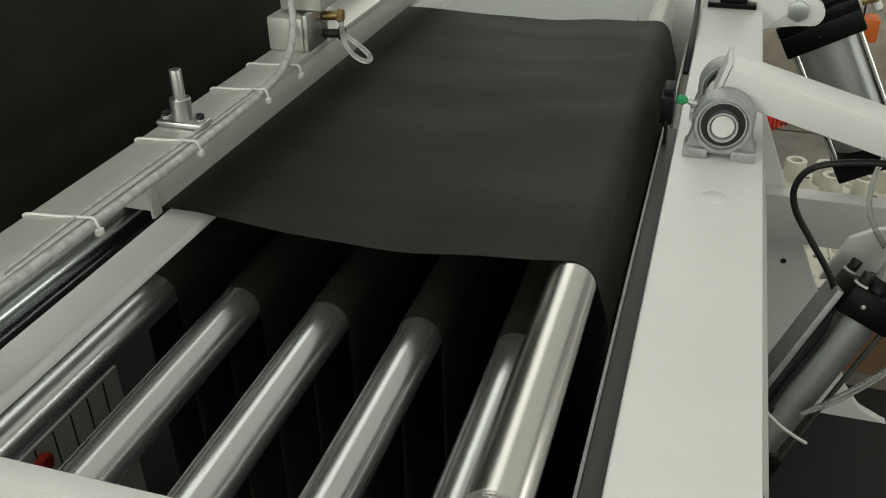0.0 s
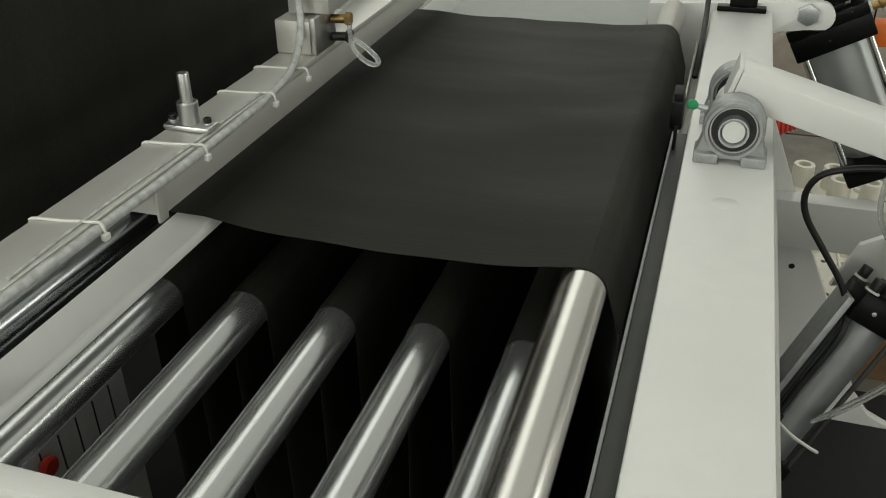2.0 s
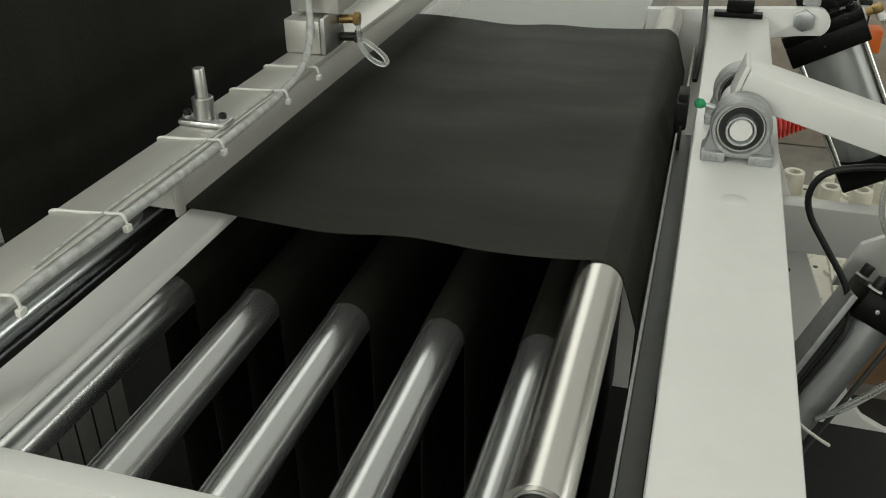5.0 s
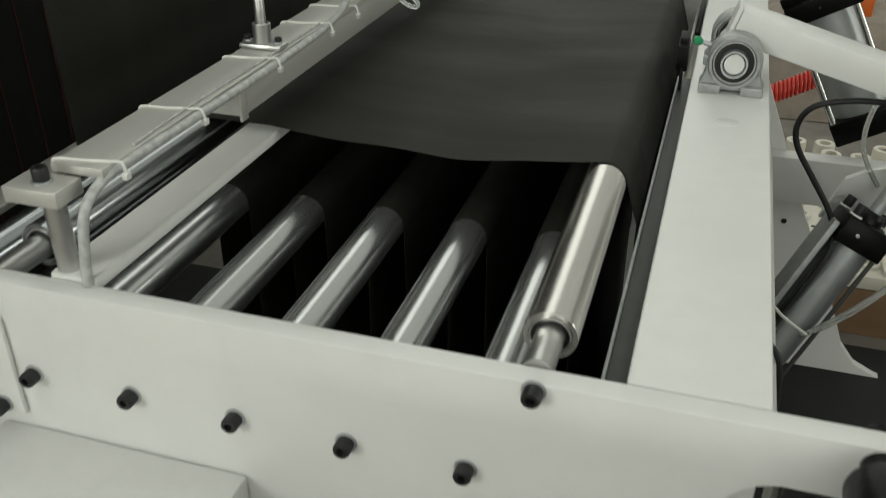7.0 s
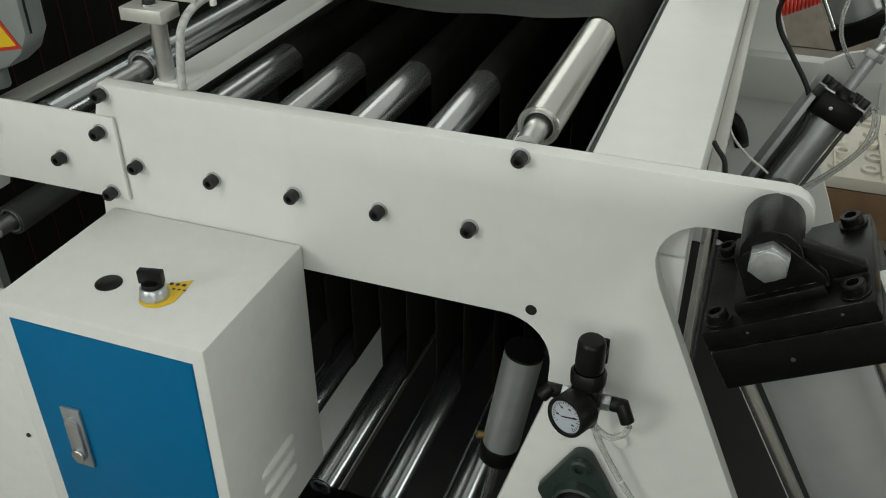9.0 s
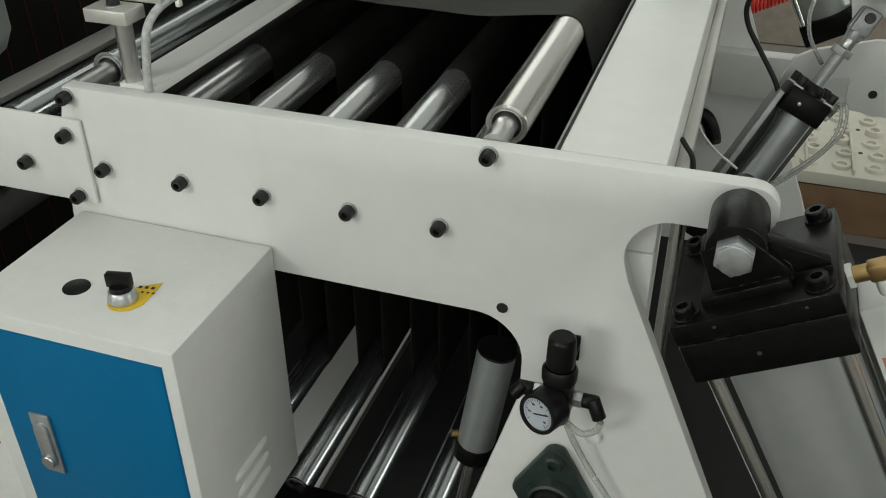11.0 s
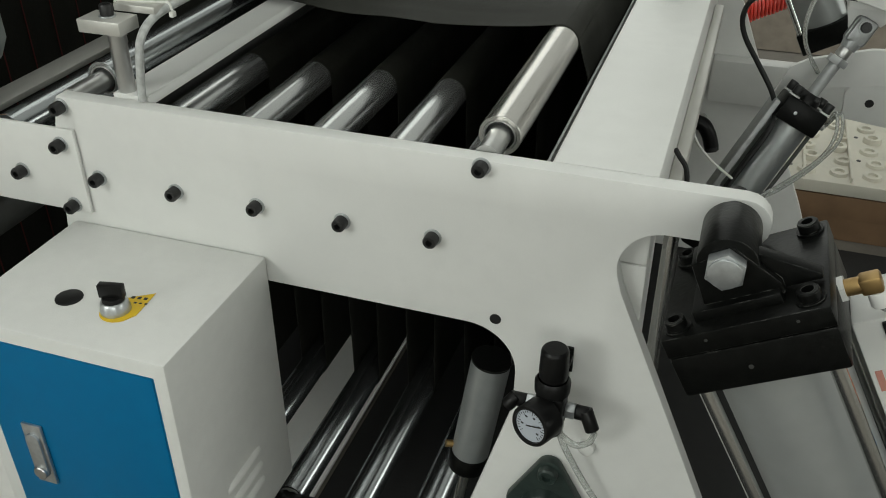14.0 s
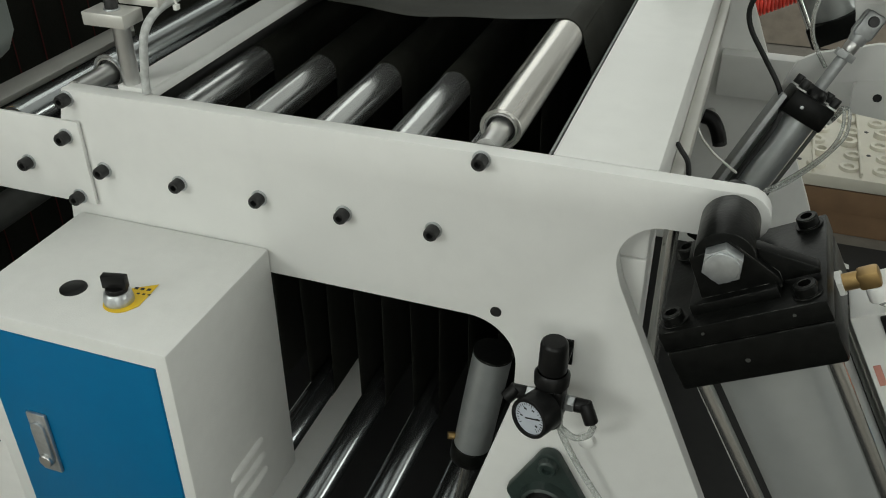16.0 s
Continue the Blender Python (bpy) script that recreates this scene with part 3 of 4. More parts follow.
# ---- air cylinders ----
def big_cylinder(dy, name_label):
    t = thing("air_cylinder", name_label, "air cylinder", "large air cylinders", at=(0.0005 * dy, dy, 0.030 * dy))
    ang = 28.5
    m = pose(0.1875, -0.045, 0.952, 0, -ang, 0)          # local: x along the head, z out of it
    px, pz = -0.002 + 0.0145, 0.037
    part("head", box(-0.069, 0.069, -0.069, 0.069, -0.024, -0.004, 0.002, m=m), BLACK_PAINT, t)
    part("head_block", box(-0.0688, 0.0688, -0.0688, 0.0688, -0.066, -0.0245, 0.0035, m=m), BLACK_PAINT, t)
    for sx in (-1, 1):
        for sy in (-1, 1):
            x, y = 0.0545 * sx, 0.0545 * sy
            b = lathe((x, y, -0.004), (x, y, 1), [(0, 0.0118), (0.002, 0.0118), (0.002, 0.0092), (0.009, 0.0092), (0.0102, 0.0082), (0.0102, 0.0052), (0.004, 0.005), (0.004, 0)], 28)
            part("cap_screw", merge(b, None, m), BLACK_PAINT, t)
            b = rod((x, y, -0.285), (x, y, -0.065), 0.0068, seg=20)
            part("tie_rod", merge(b, None, m), BRIGHT, t)
    b = rod((0, 0, -0.285), (0, 0, -0.064), 0.0565, seg=64)
    part("tube", merge(b, None, m), BIG_TUBE, t)
    part("foot_block", box(-0.064, 0.064, -0.064, 0.064, -0.335, -0.285, 0.004, m=m), BLACK_PAINT, t)
    # clevis bracket on the head
    br = bmesh.new()
    box(-0.040, 0.034, -0.052, 0.014, -0.005, 0.006, 0.002, bm=br, m=m)
    merge(prism([(-0.030, 0.0), (0.036, 0.0), (0.036, 0.01), (0.012, 0.052), (-0.026, 0.045)], -0.044, -0.012, 0.002), br, m)
    merge(prism([(0.01, 0.0), (0.066, 0.0), (0.066, 0.006), (0.012, 0.048)], -0.036, -0.022, 0.002), br, m)
    part("bracket", br, BLACK_PAINT, t)
    part("barrel", rod((0.171, -0.088, 0.985), (0.171, -0.022, 0.985), 0.0250, seg=40, w=0.002, bm=rod((0.171, -0.023, 0.985), (0.171, 0.03, 0.985), 0.013, seg=28)), BLACK_PAINT, t)
    hx = rod((0.170, -0.101, 0.985), (0.170, -0.0885, 0.985), 0.0172, seg=6, w=0.0012)
    part("hex_bolt", hx, ZINC, t, "zinc plated hex bolt")
    part("bolt_face", rod((0.170, -0.1035, 0.985), (0.170, -0.100, 0.985), 0.0140, seg=36, w=0.0014), ZINC, t)
    part("port_screw", merge(rod((-0.006, -0.0685, -0.046), (-0.006, -0.0694, -0.046), 0.0020, seg=16), None, m), DARK_STEEL, t)
    for x in (-0.032, 0.042):
        part("grub_screw", merge(rod((x, -0.0685, -0.012), (x, -0.0694, -0.012), 0.0014, seg=14), None, m), DARK_STEEL, t)
    f = bmesh.new()
    rod((0.064, 0.0, -0.035), (0.073, 0.0, -0.035), 0.012, seg=6, bm=f)
    merge(f, None, m)
    part("fitting_nut", f, PAPER, t)
    f = bmesh.new()
    rod((0.072, 0, -0.035), (0.086, 0, -0.035), 0.0075, seg=20, bm=f)
    box(0.084, 0.102, -0.008, 0.008, -0.043, -0.027, 0.003, bm=f)
    part("brass_elbow", merge(f, None, m), BRASS, t)
    f = rod((0.095, 0, -0.043), (0.095, 0, -0.058), 0.008, seg=20, w=0.001)
    part("sleeve_nut", merge(f, None, m), PAPER, t)
    part("air_hose", hose([m @ Vector((0.095, 0, -0.057)), m @ Vector((0.105, 0.03, -0.10)), m @ Vector((0.13, 0.02, -0.2)), m @ Vector((0.16, 0.05, -0.32))], 0.005, 10), CLEAR_HOSE, t)
    if dy == 0.0:
        v = part("valve_block", box(0.066, 0.135, 0.005, 0.075, -0.34, -0.075, 0.003, m=m), PAPER, t, "white valve block with a black band")
        part("black_band", box(0.090, 0.1352, 0.0, 0.0048, -0.335, -0.078, 0.001, m=m), BLACK_PLASTIC, v)
        part("label", box(0.098, 0.130, -0.001, -0.0002, -0.125, -0.092, m=m), PAPER, v)
        for k in range(4):
            part("print_bar", box(0.101, 0.127, -0.0016, -0.0011, -0.119 + 0.007 * k, -0.116 + 0.007 * k, m=m), INK, v)
        part("orange_mark", box(0.098, 0.134, -0.001, -0.0002, -0.165, -0.132, m=m), ORANGE, v)
        part("red_mark", box(0.071, 0.077, 0.0035, 0.0048, -0.150, -0.128, m=m), FADED_RED, v)
        part("blue_mark", merge(rod((0.083, 0.0035, -0.205), (0.083, 0.0048, -0.205), 0.008, seg=20), None, m), BLUE_MARK, v)
    return t


def small_cylinder():
    t = thing("arm_cylinder", "grey pneumatic cylinder with black end caps under the lever arm", "air cylinder")
    a = Vector((0.423, 0.254, 0.844)).normalized()
    side = Vector((0, 1, 0)).cross(a).normalized()
    m = Matrix.Translation((0.333, 0.800, 0.918)) @ Matrix((side, a.cross(side), a)).transposed().to_4x4()   # local z along the rod

    def put(b):
        return merge(b, None, m)
    fork = part("rod_fork", put(box(-0.016, 0.016, -0.0185, -0.0095, -0.030, 0.014, 0.006, bm=box(-0.016, 0.016, 0.0030, 0.0115, -0.030, 0.014, 0.006,
                bm=lathe((0, -0.0035, -0.040), (0, -0.0035, 1), [(0, 0.0), (0, 0.0125), (0.010, 0.0150), (0.014, 0.0150), (0.014, 0.0)], 28)))), CAST, t, "grey steel rod fork")
    part("fork_pin", put(lathe((0, -0.024, 0), (0, 1, 0), [(0, 0), (0, 0.0075), (0.002, 0.0085), (0.046, 0.0085), (0.046, 0)], 24)), BLACK_OXIDE, fork)
    part("pin_ring", put(lathe((0, -0.0205, 0), (0, 1, 0), [(0, 0.0088), (0, 0.0115), (0.0018, 0.0115), (0.0018, 0.0088)], 24)), CAST, fork)
    part("rod_end", put(rod((0, 0, -0.056), (0, 0, -0.036), 0.0115, seg=24, w=0.001)), STEEL, t)
    part("lock_nut", put(rod((0, 0, -0.069), (0, 0, -0.057), 0.0175, seg=6, w=0.001)), CAST, t)
    part("piston_rod", put(rod((0, 0, -0.130), (0, 0, -0.068), 0.0100, seg=28)), CAST, t)
    part("nose", put(lathe((0, 0, -0.143), (0, 0, 1), [(0, 0.020), (0.010, 0.020), (0.013, 0.018), (0.018, 0.0165), (0.018, 0.0102)], 32)), BLACK_PLASTIC, t)
    part("head_cap", put(box(-0.037, 0.037, -0.037, 0.037, -0.184, -0.142, 0.004)), BLACK_PAINT, t)
    part("tube", put(rod((0, 0, -0.40), (0, 0, -0.184), 0.0325, seg=48)), ANOD, t)
    part("rear_cap", put(box(-0.037, 0.037, -0.037, 0.037, -0.442, -0.40, 0.004)), BLACK_PAINT, t)
    for sx in (-1, 1):
        for sy in (-1, 1):
            part("tie_rod", put(rod((0.0305 * sx, 0.0305 * sy, -0.40), (0.0305 * sx, 0.0305 * sy, -0.184), 0.0035, seg=12)), DARK_STEEL, t)
            part("tie_nut", put(rod((0.0286 * sx, 0.0286 * sy, -0.139), (0.0286 * sx, 0.0286 * sy, -0.123), 0.0072, seg=20, w=0.001)), BLACK_OXIDE, t)
            part("washer", put(rod((0.0286 * sx, 0.0286 * sy, -0.1418), (0.0286 * sx, 0.0286 * sy, -0.139), 0.0095, seg=20)), PAPER, t)
    part("port_screw", put(rod((-0.012, -0.0372, -0.163), (-0.012, -0.0385, -0.163), 0.003, seg=16, w=0.0003)), ZINC, t)
    part("port_fitting", put(rod((0.037, -0.010, -0.160), (0.047, -0.010, -0.160), 0.0065, seg=20, w=0.001)), PAPER, t)
    part("sensor_rail", put(box(-0.050, -0.041, -0.034, 0.02, -0.43, -0.160, 0.001)), CAST, t)
    part("sensor_block", put(box(-0.034, -0.018, -0.038, -0.028, -0.40, -0.34, 0.002)), BLACK_PLASTIC, t)
    part("sensor_cable", hose([m @ Vector((-0.026, -0.036, -0.36)), m @ Vector((-0.029, -0.038, -0.30)), m @ Vector((-0.030, -0.041, -0.21)), (0.225, 0.735, 0.785), (0.214, 0.745, 0.815), (0.183, 0.745, 0.862),
                               (0.156, 0.745, 0.904), (0.149, 0.742, 0.938), (0.163, 0.735, 0.968), (0.202, 0.73, 0.983), (0.25, 0.735, 0.984), (0.31, 0.75, 0.975)], 0.0042, 10), RUBBER, t)
    for d in (0.0, 0.008):
        part("air_hose", hose([m @ Vector((0.046, -0.010, -0.160)), (0.316 + d, 0.722, 0.800), (0.322 + d, 0.71, 0.770 - d), (0.312, 0.705, 0.735 - d), (0.284, 0.70, 0.700 - d), (0.243, 0.69, 0.664 - d), (0.205, 0.67, 0.645)], 0.0028, 8), CLEAR_HOSE, t)
    part("air_hose", hose([(0.258, 0.83, 0.955), (0.252, 0.825, 0.935), (0.249, 0.82, 0.909), (0.254, 0.82, 0.878), (0.268, 0.825, 0.850), (0.285, 0.826, 0.825)], 0.0036, 8), CLEAR_HOSE, t)


# ---- right-hand frame parts ----
def right_frame():
    t = thing("cross_rail", "white painted cross rail bracketed off the frame", "machine frame")
    part("rail", box(0.103, 1.15, 1.285, 1.3285, 0.565, 0.664, 0.003), WHITE, t)
    part("bolt", rod((0.42, 1.2848, 0.615), (0.42, 1.277, 0.615), 0.012, seg=6, w=0.001), ZINC, t)
    c = thing("cylinder_mount", "grey-white steel mounting plate behind the arm cylinder", "machine frame")
    part("plate", prism([(0.215, 0.760), (0.240, 0.829), (0.268, 0.846), (0.36, 0.872), (0.70, 0.90), (0.70, 0.84), (0.40, 0.815), (0.308, 0.800), (0.290, 0.775)], 0.83, 0.84, 0.001), WHITE, c)
    part("spacer", rod((0.60, 0.8402, 0.865), (0.60, 0.8998, 0.865), 0.012, seg=20), STEEL, c)
    r = thing("round_gusset", "white steel plate with a rounded corner and a bolt hole", "machine frame")
    part("plate", prism([(0.346, 0.735), *arc(0.371, 0.763, 0.028, 180, 90, 6), (0.50, 0.80), (0.56, 0.885), (0.75, 0.885), (0.75, 0.50), (0.62, 0.50), (0.58, 0.66), (0.45, 0.708), (0.346, 0.720)], 0.90, 0.92, 0.001), WHITE, r)
    part("hole", rod((0.386, 0.8995, 0.753), (0.386, 0.905, 0.753), 0.0075, seg=20), BLACK_OXIDE, r)
    part("stay", box(0.63, 0.74, 0.9205, 1.3515, 0.56, 0.60, 0.002), WHITE, r)
    s = thing("beam_side_bar", "bright steel bar along the side of the beam", "machine frame")
    part("bar", box(0.1025, 0.1165, 0.10, 0.80, 0.900, 0.932, 0.001), ALU, s)
    h = thing("tee_handle", "black plastic clamping handle beside the beam", "handle")
    part("grip", hose([(0.085, 1.29, 0.508), (0.105, 1.288, 0.503), (0.121, 1.286, 0.480), (0.131, 1.284, 0.452)], 0.0175, 14, 6), BLACK_PLASTIC, h)
    part("cap", lathe((0.130, 1.284, 0.456), (0.140, 1.275, 0.42), [(0, 0.0165), (0.012, 0.0165), (0.015, 0.013), (0.015, 0.0)], 20), RUBBER, h)
    part("stem", rod((0.100, 1.329, 0.505), (0.100, 1.295, 0.505), 0.01, seg=20), STEEL, h)
    w = thing("thin_air_line", "thin white air line hanging from the beam", "hose")
    part("line", hose([(0.104, 0.41, 0.900), (0.117, 0.40, 0.869), (0.138, 0.40, 0.844), (0.159, 0.405, 0.826), (0.172, 0.415, 0.812)], 0.0018, 8), TIE, w)
    k = thing("short_cable", "short black cable beside the beam", "cable")
    part("cable", hose([(0.103, 0.19, 0.950), (0.109, 0.185, 0.944), (0.1185, 0.18, 0.932), (0.1225, 0.175, 0.905), (0.123, 0.17, 0.86)], 0.0029, 10), RUBBER, k)


def moulded_board(z):
    t = thing("moulded_panel", "cream moulded plastic panel with rows of round bosses", "plastic panel", "stacked moulded panels")
    part("base", box(0.25, 1.30, 1.50, 2.22, z - 0.035, z, 0.004), CREAM, t)
    random.seed(4)
    for i in range(13):
        for j in range(9):
            x, y = 0.295 + 0.080 * i + 0.012 * (j % 2), 1.555 + 0.076 * j
            big = j in (7, 8) and (i + j) % 3 != 1
            h, r = (0.062, 0.030) if big else (0.010 + 0.006 * ((i * 5 + j * 3) % 4 == 0), 0.024)
            part("boss", lathe((x, y, z - 0.001), (x, y, z + 1), [(0, r), (h - 0.003, r * 0.97), (h, r * 0.92), (h, r * 0.55), (h * 0.35, r * 0.5), (h * 0.35, 0)], 20), CREAM, t)
            if (i + 2 * j) % 4 == 0:
                part("hole", rod((x + 0.040, y + 0.02, z - 0.002), (x + 0.040, y + 0.02, z + 0.0008), 0.006, seg=14), BLACK_OXIDE, t)
    for i in range(9):
        part("rib", box(0.365 + 0.115 * i, 0.371 + 0.115 * i, 1.51, 2.21, z, z + 0.014, 0.001), CREAM, t)


def goods():
    b = thing("cardboard_box", "low brown cardboard box under the moulded panel", "box")
    part("carton", box(0.27, 1.28, 1.51, 2.21, FL, 0.2645, 0.004), CARD, b)
    part("flap", box(0.275, 1.275, 1.502, 1.509, 0.20, 0.262, 0.001), CARD, b)
    moulded_board(0.30)
    s = thing("sack_pile", "dusty brown sacking heaped on the floor", "sack")
    bm = bmesh.new()
    bmesh.ops.create_grid(bm, x_segments=60, y_segments=40, size=1)
    for v in bm.verts:
        u, w = v.co.x, v.co.y
        v.co.x, v.co.y = 0.9 + 0.95 * u, 3.7 + 0.75 * w
        edge = max(0.0, 1 - max(abs(u), abs(w)) ** 4)
        v.co.z = FL + 0.004 + edge * (0.34 + 0.16 * noise.noise(Vector((u * 2.2, w * 2.2, 3))) + 0.05 * noise.noise(Vector((u * 7, w * 7, 1))))
    part("sacking", bm, SACK, s, angle=180)
    c = thing("coiled_air_hose", "red coiled polyurethane air hose", "hose")
    pts = []
    for i in range(14 * 12 + 1):
        a = 2 * math.pi * i / 12
        u = i / (14 * 12)
        pts.append((0.155 + 0.12 * u, 1.64 + 0.04 * u + 0.022 * math.cos(a), 0.665 + 0.05 * u + 0.022 * math.sin(a)))
    part("coil", hose(pts, 0.0042, 8, 0), RED_HOSE, c)
    part("tail", hose([pts[0], (0.15, 1.58, 0.65), (0.14, 1.46, 0.66), (0.13, 1.352, 0.69)], 0.0042, 8), RED_HOSE, c)
    o = thing("solenoid_valve", "small black valve with an orange cover", "valve")
    part("valve_body", box(0.262, 0.292, 1.50, 1.54, 0.94, 1.0, 0.002), BLACK_PLASTIC, o)
    part("cover", box(0.282, 0.320, 1.485, 1.530, 0.905, 0.950, 0.004), ORANGE, o, "orange cover")
    part("bracket", box(0.20, 0.264, 1.455, 1.505, 0.955, 0.962, 0.001), ZINC, o)
    part("face_plate", box(0.266, 0.288, 1.4965, 1.4995, 0.955, 0.992, 0.001), ALU, o)
    part("brass_port", rod((0.277, 1.52, 1.0), (0.277, 1.52, 1.03), 0.009, seg=16), BRASS, o)


def far_parts():
    k = thing("far_clamp", "black clamp block lying across the beam", "clamp")
    part("base", box(0.008, 0.090, 1.308, 1.3285, 1.0005, 1.009, 0.001), BLACK_PAINT, k)
    part("block", box(0.028, 0.074, 1.312, 1.3285, 1.0092, 1.03, 0.002), BLACK_PAINT, k)
    g = thing("inner_guard", "grey sheet steel guard with a narrow edge strip inside the beam", "guard")
    part("ledge", box(-0.0200, -0.0008, 0.0215, 0.86, 0.945, 0.950, 0.0008), DARK_STEEL, g)
    part("edge_strip", box(-0.0235, -0.0202, 0.0215, 0.86, 0.925, 0.9515, 0.0006), CAST, g, "grey edge strip")
    part("sheet", box(-0.0195, -0.0155, 0.861, 1.329, 0.55, 0.940, 0.001), ALU, g)
    d = thing("far_deck", "pale grey sheet steel deck beyond the fabric", "machine frame")
    part("deck", box(-0.9, -0.1, 1.17, 1.329, 0.93, 0.9395, 0.001), WHITE, d)
    e = thing("rear_cover", "pale grey sheet steel cover beyond the far plate", "machine frame")
    part("top", box(-1.0, -0.12, 1.353, 2.6, 0.925, 0.937, 0.002), GREY_BOX, e)
    part("skirt", box(-0.99, -0.13, 1.36, 2.59, FL, 0.9245), GREY_BOX, e)
    b = thing("rubber_stop", "black rubber edge stop beside the fabric", "stop")
    m = pose(-0.017, 0.815, 0.985, 18, 0, 0)
    part("stop", box(-0.009, 0.007, -0.013, 0.013, -0.005, 0.040, 0.003, m=m, bm=box(-0.007, 0.006, -0.010, 0.010, 0.041, 0.052, 0.002, m=m)), RUBBER, b)
    part("bracket", box(-0.019, -0.015, 0.795, 0.825, 0.9515, 0.985, 0.001), BLACK_OXIDE, b)
    c = thing("black_cable", "black cable running along the inside of the beam", "cable")
    part("cable", hose([(-0.008, 1.06, 0.962), (-0.006, 1.10, 0.99), (-0.006, 1.17, 1.005), (-0.007, 1.25, 1.02), (-0.010, 1.325, 1.05)], 0.0045, 10), RUBBER, c)


# ---- control cabinet ----
def cabinet():
    t = thing("control_cabinet", "white powder-coated control cabinet with a blue door", "cabinet")
    x0, x1, y0, y1, z0, z1 = -0.567, -0.311, -0.203, -0.021, 0.504, 0.841
    part("body", box(x0, x1, y0, -0.0005, z0, z1 - 0.0, 0.004), CAB_WHITE, t)
    d = part("door", box(-0.545, -0.327, y0 - 0.0012, y0 - 0.0002, 0.524, 0.821, 0.0004), BLUE, t, "blue powder-coated door")
    part("door_gap", box(-0.5465, -0.3255, y0 - 0.0004, y0 + 0.002, 0.5225, 0.8225), BLUE, t)
    l = part("lock_plate", box(-0.511, -0.486, y0 - 0.005, y0 - 0.0012, 0.628, 0.714, 0.001), ZINC, d, "zinc lock plate")
    out = arc(-0.4985, 0.694, 0.009, 0, 180, 8) + arc(-0.4985, 0.648, 0.009, 180, 360, 8)
    part("lock_lever", prism(out, y0 - 0.0085, y0 - 0.005, 0.0008), ZINC, d)
    part("lock_button", lathe((-0.4985, y0 - 0.008, 0.648), (-0.4985, -1, 0.648), [(0, 0.0085), (0.003, 0.0085), (0.004, 0.0075), (0.004, 0)], 24), STEEL, d)
    part("blank_plug", lathe((-0.468, -0.138, z1), (-0.468, -0.138, 2), [(0, 0.0145), (0.0012, 0.0142), (0.002, 0.0125), (0.002, 0)], 36), BLACK_PLASTIC, t)
    k = part("knob_base", lathe((-0.408, -0.141, z1 + 0.0008), (-0.408, -0.141, 2), [(0, 0.0155), (0.003, 0.0155), (0.012, 0.0135), (0.013, 0.0125), (0.013, 0)], 36), ZINC, t, "silver knob collar")
    kb = lathe((-0.408, -0.141, z1 + 0.0135), (-0.408, -0.141, 2), [(0, 0.0115), (0.004, 0.0112), (0.005, 0.0105), (0.005, 0)], 32)
    box(-0.013, 0.013, -0.0045, 0.0045, 0.004, 0.019, 0.001, bm=kb, m=pose(-0.408, -0.141, z1 + 0.0135, 0, 0, 12))
    part("knob", kb, BLACK_PLASTIC, k)
    pts = [(-0.404 + 0.0195 * math.cos(radians(a)), -0.1415 + 0.0195 * math.sin(radians(a))) for a in range(135, 316, 15)] + [(-0.383, -0.143), (-0.386, -0.103), (-0.42, -0.127)]
    bm = bmesh.new()
    f = bm.faces.new([bm.verts.new((x, y, z1 + 0.0003)) for x, y in pts])
    o = bmesh.ops.extrude_face_region(bm, geom=[f])
    bmesh.ops.translate(bm, vec=(0, 0, 0.0005), verts=[v for v in o["geom"] if isinstance(v, bmesh.types.BMVert)])
    y = part("knob_label", bm, YELLOW, t, "yellow knob label")
    for i in range(3):
        part("print_bar", box(-0.010 + 0.007 * i, -0.006 + 0.007 * i, -0.002, 0.002, 0, 0.0002, m=pose(-0.396, -0.116, z1 + 0.0009, 0, 0, 8)), INK, y)
        part("print_bar", box(-0.006 + 0.006 * i, -0.003 + 0.006 * i, -0.0012, 0.0012, 0, 0.0002, m=pose(-0.392, -0.124, z1 + 0.0009, 0, 0, 8)), INK, y)
    for i in range(3):
        z = 0.609 - 0.0245 * i
        bm = hose([(x1 - 0.0085, -0.140, z - 0.002), (x1 - 0.0042, -0.132, z), (x1 - 0.0034, -0.105, z), (x1 - 0.0042, -0.078, z), (x1 - 0.0085, -0.070, z - 0.002)], 0.0082, 14, 6)
        part("louvre", bm, CAB_WHITE, t)
    p = thing("machine_cover", "white sheet steel cover beside the control cabinet", "machine frame")
    part("panel", box(-0.95, -0.580, -0.16, -0.14, FL, 0.80, 0.002), CAB_WHITE, p)
    part("rivet", rod((-0.633, -0.1602, 0.587), (-0.633, -0.162, 0.587), 0.003, seg=14), BLACK_OXIDE, p)


